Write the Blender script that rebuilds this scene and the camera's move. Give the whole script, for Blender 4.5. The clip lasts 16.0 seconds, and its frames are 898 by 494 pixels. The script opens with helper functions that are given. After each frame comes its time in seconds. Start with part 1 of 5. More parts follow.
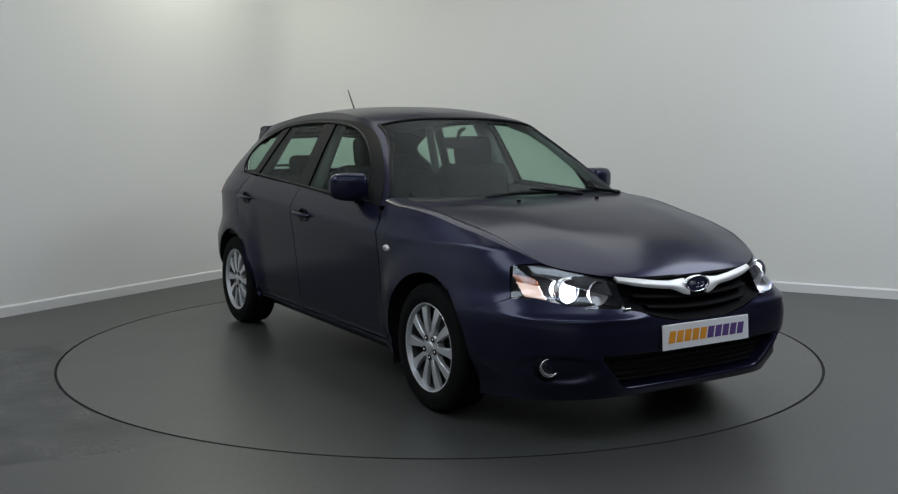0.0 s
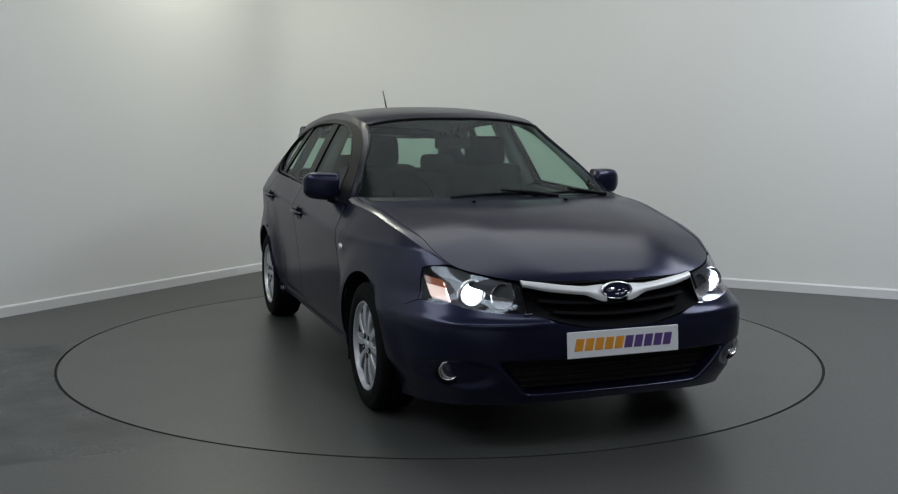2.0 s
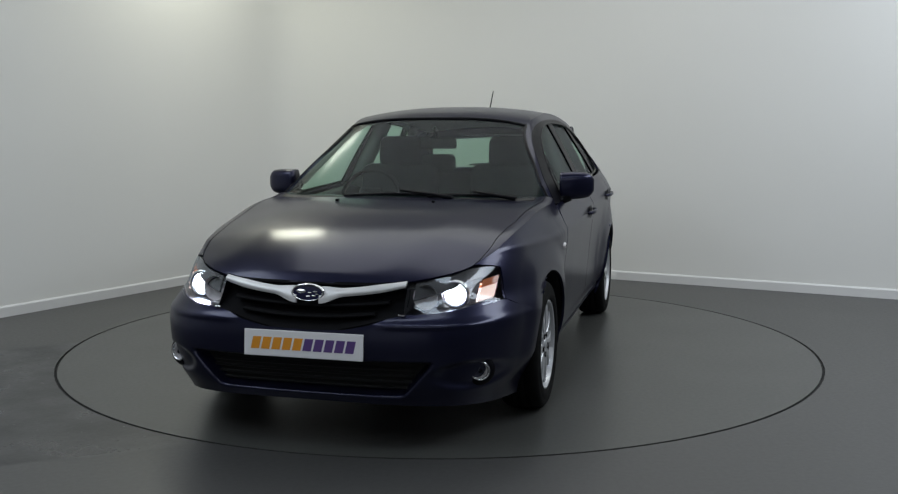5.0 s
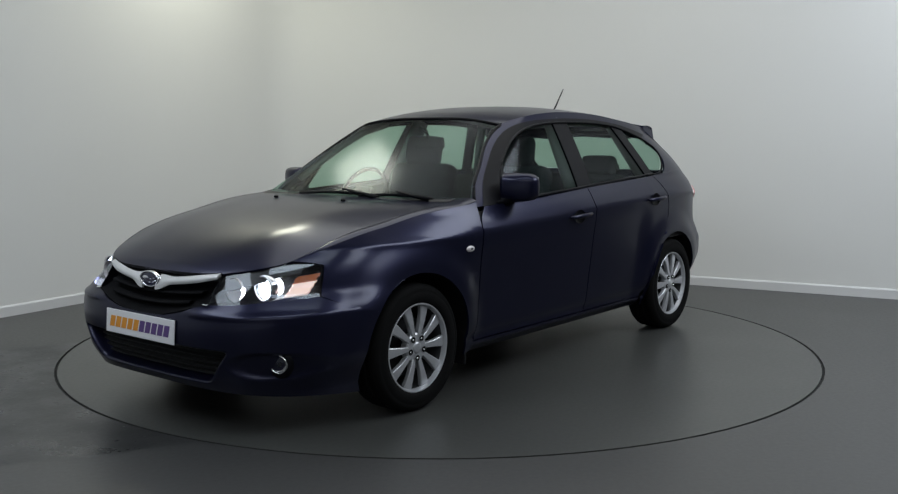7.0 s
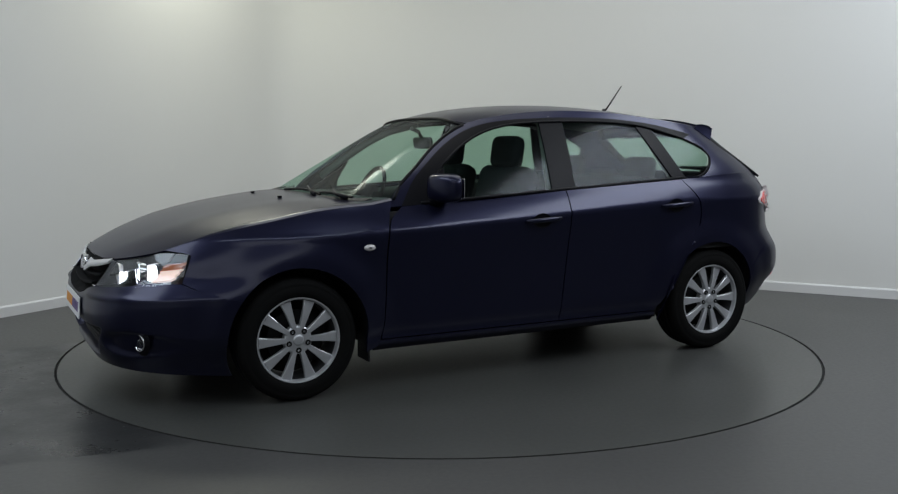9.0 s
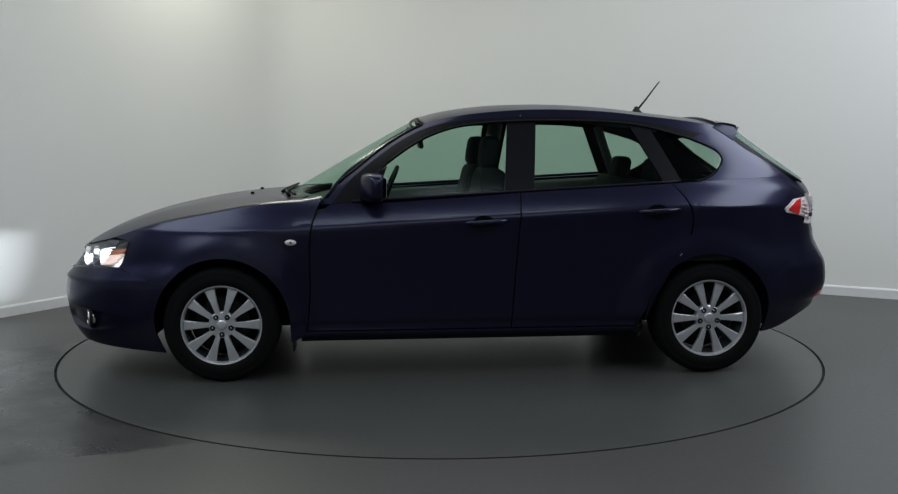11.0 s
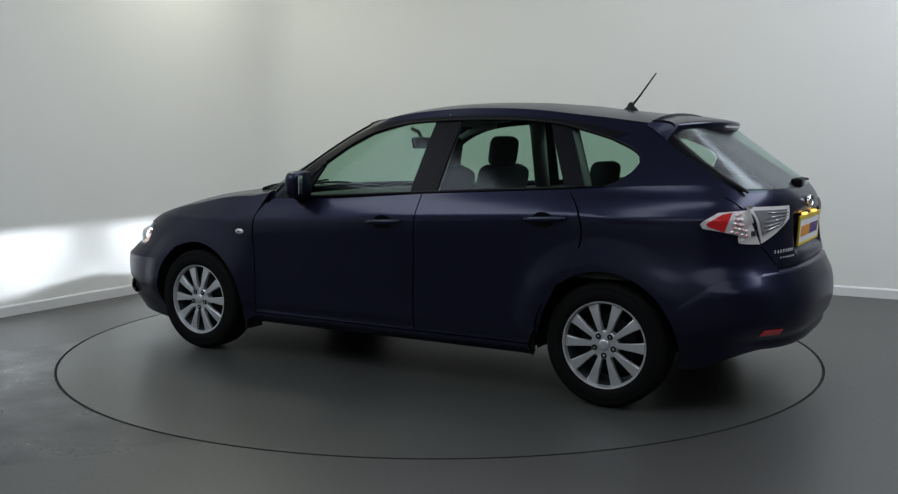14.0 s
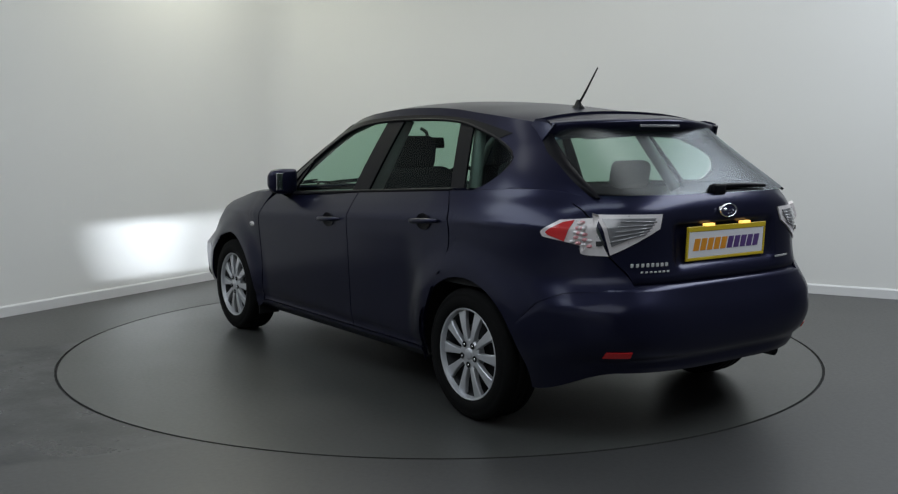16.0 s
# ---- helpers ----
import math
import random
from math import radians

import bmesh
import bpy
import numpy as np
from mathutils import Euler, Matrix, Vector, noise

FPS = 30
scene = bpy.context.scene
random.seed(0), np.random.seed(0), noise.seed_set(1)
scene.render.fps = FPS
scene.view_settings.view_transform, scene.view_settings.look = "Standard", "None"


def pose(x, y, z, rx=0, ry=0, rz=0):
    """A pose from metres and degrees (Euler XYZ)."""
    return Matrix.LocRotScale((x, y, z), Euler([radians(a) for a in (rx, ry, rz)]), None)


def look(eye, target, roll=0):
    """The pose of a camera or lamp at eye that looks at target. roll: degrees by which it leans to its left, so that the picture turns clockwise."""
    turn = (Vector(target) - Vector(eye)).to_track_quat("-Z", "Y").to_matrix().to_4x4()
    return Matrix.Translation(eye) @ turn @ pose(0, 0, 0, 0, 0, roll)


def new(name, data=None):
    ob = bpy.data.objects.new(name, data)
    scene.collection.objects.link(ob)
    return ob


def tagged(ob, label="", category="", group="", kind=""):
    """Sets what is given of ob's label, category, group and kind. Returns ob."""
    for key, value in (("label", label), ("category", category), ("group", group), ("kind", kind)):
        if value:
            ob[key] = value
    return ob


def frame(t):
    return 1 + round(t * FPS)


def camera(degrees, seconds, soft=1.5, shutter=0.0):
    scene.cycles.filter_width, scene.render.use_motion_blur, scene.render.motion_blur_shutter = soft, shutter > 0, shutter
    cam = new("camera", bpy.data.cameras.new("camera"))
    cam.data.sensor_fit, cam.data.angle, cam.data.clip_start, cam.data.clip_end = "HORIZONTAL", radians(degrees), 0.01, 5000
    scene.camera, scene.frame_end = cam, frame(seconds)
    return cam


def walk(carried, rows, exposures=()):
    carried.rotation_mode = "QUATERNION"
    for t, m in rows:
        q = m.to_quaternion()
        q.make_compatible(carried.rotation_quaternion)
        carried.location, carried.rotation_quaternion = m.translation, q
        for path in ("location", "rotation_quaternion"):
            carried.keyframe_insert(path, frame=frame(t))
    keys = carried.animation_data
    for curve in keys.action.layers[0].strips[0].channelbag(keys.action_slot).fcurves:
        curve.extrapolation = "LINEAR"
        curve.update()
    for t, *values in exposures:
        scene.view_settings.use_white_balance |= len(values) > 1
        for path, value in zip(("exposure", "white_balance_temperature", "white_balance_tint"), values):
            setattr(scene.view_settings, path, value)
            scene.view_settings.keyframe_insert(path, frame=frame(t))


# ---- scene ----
# camera on a tripod, looking over a car turntable
cam = camera(49.77, 16.0, soft=1.25)
CAM = pose(0.0, -5.933, 1.2766, 90 - 6.415, 0, -0.337)
walk(cam, [(0.0, CAM), (16.0, CAM)], exposures=[(0.0, 0.0), (16.0, 0.0)])

# ---- light ----
world = bpy.data.worlds.new("world")
scene.world = world
world.use_nodes = True
world.node_tree.nodes["Background"].inputs[0].default_value = (0.55, 0.62, 0.75, 1)
world.node_tree.nodes["Background"].inputs[1].default_value = 0.03

CORNER = Vector((-1.223, 4.318, 0.0))
DIR_L = Vector((-0.4966, -0.868, 0.0)).normalized()     # along the left wall, towards the camera
DIR_R = Vector((0.877, -0.4805, 0.0)).normalized()     # along the right wall
ROOM_H = 3.7


def area(name, at, target, sx, sy, watts, colour):
    data = bpy.data.lights.new(name, "AREA")
    data.shape, data.size, data.size_y, data.energy, data.color = "RECTANGLE", sx, sy, watts, colour
    ob = new(name, data)
    ob.matrix_world = look(at, target)
    return ob


ADDED_PANELS = [  # added ceiling panels, out of view: x, y, size along x, size along y, watts, colour
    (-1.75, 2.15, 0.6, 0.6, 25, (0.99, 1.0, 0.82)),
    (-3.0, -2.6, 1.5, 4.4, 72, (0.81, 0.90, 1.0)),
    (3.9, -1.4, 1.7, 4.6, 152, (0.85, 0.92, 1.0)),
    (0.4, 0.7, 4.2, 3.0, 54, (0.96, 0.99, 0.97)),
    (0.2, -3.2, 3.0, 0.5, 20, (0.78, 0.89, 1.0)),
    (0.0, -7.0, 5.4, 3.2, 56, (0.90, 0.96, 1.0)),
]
for lx, ly, sx, sy, watts, col in ADDED_PANELS:
    area("added_panel_light", (lx, ly, ROOM_H - 0.07), (lx, ly + 0.001, 0), sx, sy, watts, col)


# ---- materials ----
def nodes_of(name):
    m = bpy.data.materials.new(name)
    m.use_nodes = True
    nt = m.node_tree
    return m, nt, nt.nodes["Principled BSDF"]


def setp(b, **kw):
    for k, v in kw.items():
        b.inputs[k.replace("_", " ")].default_value = v


def mat(name, col, rough=0.5, metal=0.0, coat=0.0, vary=0.12, scale=6.0, bump=0.0, bscale=60.0, rvary=0.08, spec=0.5, clear=0.16):
    """Procedural surface: colour and gloss vary at two scales, with fine relief."""
    m, nt, b = nodes_of(name)
    N, L = nt.nodes, nt.links
    tc = N.new("ShaderNodeTexCoord")
    n1 = N.new("ShaderNodeTexNoise"); n1.inputs["Scale"].default_value = scale; n1.inputs["Detail"].default_value = 6
    n2 = N.new("ShaderNodeTexNoise"); n2.inputs["Scale"].default_value = bscale; n2.inputs["Detail"].default_value = 4
    L.new(tc.outputs["Object"], n1.inputs["Vector"]); L.new(tc.outputs["Object"], n2.inputs["Vector"])
    mix = N.new("ShaderNodeMix"); mix.data_type = "RGBA"; mix.clamp_result = True
    mix.inputs["A"].default_value = (*[c * (1 - vary) for c in col], 1)
    mix.inputs["B"].default_value = (*[min(1, c * (1 + vary)) for c in col], 1)
    L.new(n1.outputs["Fac"], mix.inputs["Factor"])
    L.new(mix.outputs["Result"], b.inputs["Base Color"])
    mr = N.new("ShaderNodeMapRange")
    mr.inputs["To Min"].default_value, mr.inputs["To Max"].default_value = max(0.0, rough - rvary), min(1.0, rough + rvary)
    add = N.new("ShaderNodeMath"); add.operation = "MULTIPLY_ADD"; add.inputs[1].default_value = 0.5
    hf = N.new("ShaderNodeMath"); hf.operation = "MULTIPLY"; hf.inputs[1].default_value = 0.5
    L.new(n2.outputs["Fac"], hf.inputs[0]); L.new(n1.outputs["Fac"], add.inputs[0]); L.new(hf.outputs[0], add.inputs[2])
    L.new(add.outputs[0], mr.inputs["Value"]); L.new(mr.outputs["Result"], b.inputs["Roughness"])
    setp(b, Metallic=metal, Coat_Weight=coat, Coat_Roughness=clear, Specular_IOR_Level=spec)
    if bump:
        bp = N.new("ShaderNodeBump"); bp.inputs["Strength"].default_value = bump; bp.inputs["Distance"].default_value = 0.01
        L.new(n2.outputs["Fac"], bp.inputs["Height"]); L.new(bp.outputs["Normal"], b.inputs["Normal"])
    return m


def glow(name, col, strength):
    m, nt, b = nodes_of(name)
    setp(b, Base_Color=(*col, 1), Roughness=0.4, Emission_Color=(*col, 1), Emission_Strength=strength)
    m.cycles.emission_sampling = "FRONT" if strength > 100 else "NONE"
    return m


def glass(name, tint, rough=0.0, gloss=0.04, graze=0.75):
    """A thin pane: it lets the light through, tinted, and mirrors by Fresnel."""
    m, nt, b = nodes_of(name)
    N, L = nt.nodes, nt.links
    tr = N.new("ShaderNodeBsdfTransparent"); tr.inputs[0].default_value = (*tint, 1)
    gl = N.new("ShaderNodeBsdfGlossy"); gl.inputs["Roughness"].default_value = rough
    gl.inputs["Color"].default_value = (0.9, 0.95, 1.0, 1)
    lw = N.new("ShaderNodeLayerWeight"); lw.inputs["Blend"].default_value = 0.5
    pw = N.new("ShaderNodeMath"); pw.operation = "POWER"; pw.inputs[1].default_value = 4.6
    mul = N.new("ShaderNodeMath"); mul.operation = "MULTIPLY_ADD"; mul.inputs[1].default_value = graze; mul.inputs[2].default_value = gloss
    mx = N.new("ShaderNodeMixShader")
    L.new(lw.outputs["Facing"], pw.inputs[0]); L.new(pw.outputs[0], mul.inputs[0]); L.new(mul.outputs[0], mx.inputs[0])
    L.new(tr.outputs[0], mx.inputs[1]); L.new(gl.outputs[0], mx.inputs[2])
    L.new(mx.outputs[0], N["Material Output"].inputs["Surface"])
    return m


WALL = mat("wall_paint", (0.74, 0.74, 0.72), 0.6, vary=0.03, scale=0.8, bump=0.05, bscale=180)
# for the added walls out of view, dark so the car mirrors little
DARKWALL = mat("added_dark_wall", (0.09, 0.09, 0.10), 0.7, vary=0.05, scale=0.8, bump=0.05, bscale=180)
SKIRT = mat("skirting_paint", (0.68, 0.68, 0.68), 0.45, vary=0.04, scale=3)
CEIL = mat("ceiling_paint", (0.5, 0.5, 0.5), 0.8, vary=0.03, scale=1.0)
FLOOR = mat("resin_floor", (0.049, 0.049, 0.048), 0.40, vary=0.28, scale=0.7, bump=0.03, bscale=45, rvary=0.12)


def strip_tone(m):
    """A darker and glossier strip of resin with flecks of pale paint, running along the wall."""
    nt = m.node_tree
    N, L = nt.nodes, nt.links
    b = next(n for n in N if n.type == "BSDF_PRINCIPLED")
    col, rgh = b.inputs["Base Color"].links[0].from_socket, b.inputs["Roughness"].links[0].from_socket

    def op(kind, a, c, d=None):
        n = N.new("ShaderNodeMath"); n.operation = kind
        for i, s in enumerate((a, c, d)):
            if s is None:
                continue
            if isinstance(s, (int, float)):
                n.inputs[i].default_value = s
            else:
                L.new(s, n.inputs[i])
        return n.outputs[0]

    def ramp(v, lo, hi):
        n = N.new("ShaderNodeMapRange"); n.interpolation_type = "SMOOTHSTEP"
        n.inputs["From Min"].default_value, n.inputs["From Max"].default_value = lo, hi
        L.new(v, n.inputs["Value"])
        return n.outputs["Result"]

    def noise(scale, detail=4.0):
        n = N.new("ShaderNodeTexNoise"); n.inputs["Scale"].default_value = scale; n.inputs["Detail"].default_value = detail
        L.new(tc.outputs["Object"], n.inputs["Vector"])
        return n.outputs["Fac"]

    def blend(fac, a, colour, mode):
        n = N.new("ShaderNodeMix"); n.data_type = "RGBA"; n.blend_type = mode
        L.new(fac, n.inputs["Factor"]); L.new(a, n.inputs["A"]); n.inputs["B"].default_value = (*colour, 1)
        return n.outputs["Result"]

    tc = N.new("ShaderNodeTexCoord")
    sep = N.new("ShaderNodeSeparateXYZ"); L.new(tc.outputs["Object"], sep.inputs[0])
    across = op("MULTIPLY_ADD", sep.outputs["X"], -0.42, sep.outputs["Y"])
    across = op("MULTIPLY_ADD", noise(2.5), 0.10, across)
    near = ramp(across, -1.51, -1.45)
    beyond = op("SUBTRACT", 1.0, ramp(across, 0.96, 1.14))
    along = op("SUBTRACT", 1.0, ramp(sep.outputs["X"], -1.35, -0.85))
    strip = op("MULTIPLY", op("MULTIPLY", near, beyond), along)
    cloud = ramp(noise(3.2), 0.25, 0.8)
    dark = op("MULTIPLY", strip, op("MULTIPLY_ADD", cloud, -0.35, 1.0))
    fleck = op("MULTIPLY", op("MULTIPLY", ramp(noise(34.0, 2.0), 0.69, 0.73), ramp(noise(3.7, 1.0), 0.52, 0.6)), strip)
    c = blend(dark, col, (0.36, 0.38, 0.42), "MULTIPLY")
    c = blend(fleck, c, (0.22, 0.22, 0.21), "MIX")
    L.new(c, b.inputs["Base Color"])
    L.new(op("MULTIPLY_ADD", op("MULTIPLY", strip, cloud), -0.16, rgh), b.inputs["Roughness"])


strip_tone(FLOOR)
DISC = mat("turntable_resin", (0.053, 0.054, 0.051), 0.34, vary=0.16, scale=1.6, bump=0.012, bscale=45, rvary=0.10)
# near-black that stands in for shade in gaps and recesses
GAP = mat("dark_gap", (0.01, 0.01, 0.01), 0.9)
PAINT = mat("navy_car_paint", (0.0124, 0.0134, 0.0355), 0.32, metal=0.62, coat=0.48, vary=0.08, scale=3, bscale=900, rvary=0.04, spec=0.3, clear=0.17)
setp(next(n for n in PAINT.node_tree.nodes if n.type == "BSDF_PRINCIPLED"), Specular_Tint=(0.28, 0.28, 0.36, 1))
BLACK = mat("black_plastic", (0.008, 0.008, 0.009), 0.55, spec=0.25, vary=0.2, scale=20, bump=0.05, bscale=300)
SATIN = mat("black_trim", (0.005, 0.005, 0.007), 0.38, spec=0.09, vary=0.15, scale=20)
RUBBER = mat("tyre_rubber", (0.0045, 0.0045, 0.0045), 0.8, spec=0.12, vary=0.25, scale=15, bump=0.1, bscale=200)
ALLOY = mat("silver_alloy", (0.58, 0.59, 0.61), 0.34, metal=0.6, vary=0.05, scale=8, bscale=25, rvary=0.03)
CHROME = mat("chrome", (0.80, 0.81, 0.83), 0.14, metal=1.0, vary=0.03, scale=10)
CLOTH = mat("dark_seat_cloth", (0.020, 0.021, 0.025), 0.85, spec=0.2, vary=0.25, scale=25, bump=0.06, bscale=120)
DASH = mat("dark_dashboard_plastic", (0.025, 0.026, 0.028), 0.6, vary=0.15, scale=15, bump=0.03, bscale=150)
LINER = mat("grey_headliner", (0.36, 0.36, 0.35), 0.9, vary=0.06, scale=10)
GREY_TRIM = mat("grey_interior_trim", (0.30, 0.30, 0.30), 0.7, vary=0.06, scale=10)
GLASS = glass("tinted_glass", (0.60, 0.75, 0.67), rough=0.11, gloss=0.016, graze=0.3)
REAR_GLASS = glass("dark_rear_glass", (0.60, 0.75, 0.67), rough=0.28, gloss=0.085, graze=0.4)
DUSTY = glass("dusty_windscreen_glass", (0.60, 0.75, 0.67), rough=0.17, gloss=0.012, graze=0.24)
CLEAR = glass("clear_lens", (0.96, 0.97, 0.98), gloss=0.06)
LAMP = glow("lit_headlamp", (0.86, 0.92, 1.0), 11)
BEAM = glow("headlamp_bulb", (0.86, 0.92, 1.0), 34000)
# weak glow for the diffusers of the added ceiling panels
PANEL = glow("added_panel_glow", (0.95, 0.97, 1.0), 0.2)
RED = mat("red_lens", (0.62, 0.02, 0.022), 0.2, coat=0.6, vary=0.08, scale=30)
WHITE_LENS = mat("silver_reflector", (0.78, 0.74, 0.74), 0.3, metal=0.25, vary=0.10, scale=60)
HOUSING = mat("smoked_lamp_housing", (0.022, 0.022, 0.024), 0.3, vary=0.15, scale=30)
SILVER = mat("satin_silver_trim", (0.60, 0.60, 0.60), 0.42, metal=0.35, vary=0.04, scale=6)
NET = mat("matt_black_grille", (0.004, 0.004, 0.005), 0.8, spec=0.1, vary=0.2, scale=20)
PARKING = glow("lit_parking_lamp", (1.0, 0.74, 0.64), 0.5)
AMBER = mat("amber_lens", (0.55, 0.17, 0.07), 0.2, coat=0.5, vary=0.1, scale=40)
PINK = mat("pink_lens", (0.75, 0.35, 0.36), 0.2, coat=0.5, vary=0.1, scale=60)
SMOKE = mat("smoked_lens", (0.34, 0.34, 0.35), 0.2, metal=0.5, coat=0.5, vary=0.1, scale=60)
PLATE_LAMP = glow("lit_plate_lamp", (1.0, 0.55, 0.12), 1.6)
PLATE = mat("white_plate", (0.78, 0.78, 0.80), 0.35, vary=0.02, scale=5)
YELLOW = mat("yellow_plate_surround", (0.62, 0.45, 0.02), 0.4, vary=0.05, scale=10)
INK_O = mat("orange_ink", (0.75, 0.30, 0.02), 0.5, vary=0.1, scale=30)
INK_P = mat("purple_ink", (0.10, 0.05, 0.20), 0.5, vary=0.1, scale=30)


# ---- mesh helpers ----
def part(name, bm, material, parent=None, label="", smooth=False):
    """Links a bmesh as one mesh object, under a thing or a part."""
    me = bpy.data.meshes.new(name)
    bm.to_mesh(me)
    bm.free()
    for m in (material if isinstance(material, (list, tuple)) else [material]):
        me.materials.append(m)
    if smooth:
        me.polygons.foreach_set("use_smooth", [True] * len(me.polygons))
    ob = new(name, me)
    if parent:
        ob.parent = parent
    return tagged(ob, label)


def empty(name, parent=None):
    ob = new(name)
    ob.empty_display_size = 0.1
    if parent:
        ob.parent = parent
    return ob


def box(bm, c, size, m=None, bevel=0.0):
    r = bmesh.ops.create_cube(bm, size=1.0)
    bmesh.ops.scale(bm, vec=size, verts=r["verts"])
    if bevel:
        es = list({e for v in r["verts"] for e in v.link_edges})
        r2 = bmesh.ops.bevel(bm, geom=es, offset=bevel, segments=3, affect="EDGES", profile=0.5)
        vs = list({v for f in r2["faces"] for v in f.verts} | {v for v in r["verts"] if v.is_valid})
    else:
        vs = r["verts"]
    bmesh.ops.transform(bm, matrix=Matrix.Translation(c) @ (m or Matrix()), verts=vs)
    return vs


def lathe(bm, prof, axis="y", n=48, at=(0, 0, 0), closed=False):
    """Turns a profile of (radius, along) round an axis."""
    rings = []
    for r, a in prof:
        ring = []
        for k in range(n):
            c, s = math.cos(2 * math.pi * k / n), math.sin(2 * math.pi * k / n)
            v = {"y": (r * c, a, r * s), "x": (a, r * c, r * s), "z": (r * c, r * s, a)}[axis]
            ring.append(bm.verts.new(Vector(v) + Vector(at)))
        rings.append(ring)
    if closed:
        rings.append(rings[0])
    for p, q in zip(rings, rings[1:]):
        for k in range(n):
            bm.faces.new((p[k], p[(k + 1) % n], q[(k + 1) % n], q[k]))
    return rings


def tube(bm, pts, r, n=8):
    """A round bar along points, with closed ends."""
    rings = []
    for i, p in enumerate(pts):
        p = Vector(p)
        d = (Vector(pts[min(i + 1, len(pts) - 1)]) - Vector(pts[max(i - 1, 0)])).normalized()
        a = d.orthogonal().normalized()
        b = d.cross(a)
        rr = r[i] if isinstance(r, (list, tuple)) else r
        rings.append([bm.verts.new(p + rr * (math.cos(2 * math.pi * k / n) * a + math.sin(2 * math.pi * k / n) * b)) for k in range(n)])
    for p, q in zip(rings, rings[1:]):
        for k in range(n):
            bm.faces.new((p[k], p[(k + 1) % n], q[(k + 1) % n], q[k]))
    bm.faces.new(rings[0][::-1])
    bm.faces.new(rings[-1])


def curve(*pts):
    """A smooth line through points (2D), by share of its length."""
    P = np.array(pts, float)
    d = np.concatenate([[0], np.cumsum(np.hypot(*np.diff(P, axis=0).T))])
    d = d / d[-1]

    def at(u):
        if len(P) == 2:
            return P[0] + (P[1] - P[0]) * u
        i = min(max(int(np.searchsorted(d, u)) - 1, 0), len(P) - 2)
        s = (u - d[i]) / (d[i + 1] - d[i])
        m0 = (P[i + 1] - P[i - 1]) / (d[i + 1] - d[i - 1]) if i else (P[1] - P[0]) / (d[1] - d[0])
        m1 = (P[i + 2] - P[i]) / (d[i + 2] - d[i]) if i + 2 < len(P) else (P[i + 1] - P[i]) / (d[i + 1] - d[i])
        h = d[i + 1] - d[i]
        return ((2 * s**3 - 3 * s**2 + 1) * P[i] + (s**3 - 2 * s**2 + s) * h * m0
                + (-2 * s**3 + 3 * s**2) * P[i + 1] + (s**3 - s**2) * h * m1)
    return at


def line(*pts):
    """A broken straight line, by share of its length."""
    P = np.array(pts, float)
    d = np.concatenate([[0], np.cumsum(np.hypot(*np.diff(P, axis=0).T))])
    d = d / d[-1]
    return lambda u: np.array([np.interp(u, d, P[:, 0]), np.interp(u, d, P[:, 1])])


def coons(b, t, l, r, nu, nv, gap=0.0):
    """A patch of points between a bottom, top, left and right line."""
    c00, c10, c01, c11 = b(0), b(1), t(0), t(1)
    rows = []
    for j in range(nv + 1):
        v = gap + (1 - 2 * gap) * j / nv
        row = []
        for i in range(nu + 1):
            u = gap + (1 - 2 * gap) * i / nu
            row.append((1 - v) * b(u) + v * t(u) + (1 - u) * l(v) + u * r(v)
                       - ((1 - u) * (1 - v) * c00 + u * (1 - v) * c10 + (1 - u) * v * c01 + u * v * c11))
        rows.append(row)
    return rows


def skin(bm, grid, out, rim=0.012, mi=0):
    """Faces over a grid of places, turned towards out, with a turned-in edge of the panel's thickness."""
    G = [[Vector(p) for p in row] for row in grid]
    nv, nu = len(G), len(G[0])
    a, b = (G[nv // 2][min(nu // 2 + 1, nu - 1)] - G[nv // 2][nu // 2]), (G[min(nv // 2 + 1, nv - 1)][nu // 2] - G[nv // 2][nu // 2])
    flip = a.cross(b).dot(Vector(out)) < 0
    V = [[bm.verts.new(p) for p in row] for row in G]

    def quad(*q):
        f = bm.faces.new(q[::-1] if flip else q)
        f.material_index, f.smooth = mi, True
        return f
    for j in range(nv - 1):
        for i in range(nu - 1):
            quad(V[j][i], V[j][i + 1], V[j + 1][i + 1], V[j + 1][i])
    if rim:
        bm.normal_update()
        bound = [(0, i) for i in range(nu)] + [(j, nu - 1) for j in range(1, nv)] + [(nv - 1, i) for i in range(nu - 2, -1, -1)] + [(j, 0) for j in range(nv - 2, 0, -1)]
        top = [bm.verts.new(V[j][i].co) for j, i in bound]
        low = [bm.verts.new(V[j][i].co - rim * V[j][i].normal) for j, i in bound]
        for k in range(len(bound)):
            n = (k + 1) % len(bound)
            f = bm.faces.new((top[k], low[k], low[n], top[n])[::-1 if flip else 1])
            f.material_index = mi
    return V


def sst(a, b, x):
    s = min(max((x - a) / (b - a), 0.0), 1.0)
    return s * s * (3 - 2 * s)


def table(*pts):
    X, Y = [p[0] for p in pts], [p[1] for p in pts]
    if X[0] > X[-1]:
        X, Y = X[::-1], Y[::-1]
    at = curve(*zip(X, Y))
    S = [at(k / 200) for k in range(201)]
    sx, sy = np.array([p[0] for p in S]), np.array([p[1] for p in S])
    return lambda x: float(np.interp(x, sx, sy))


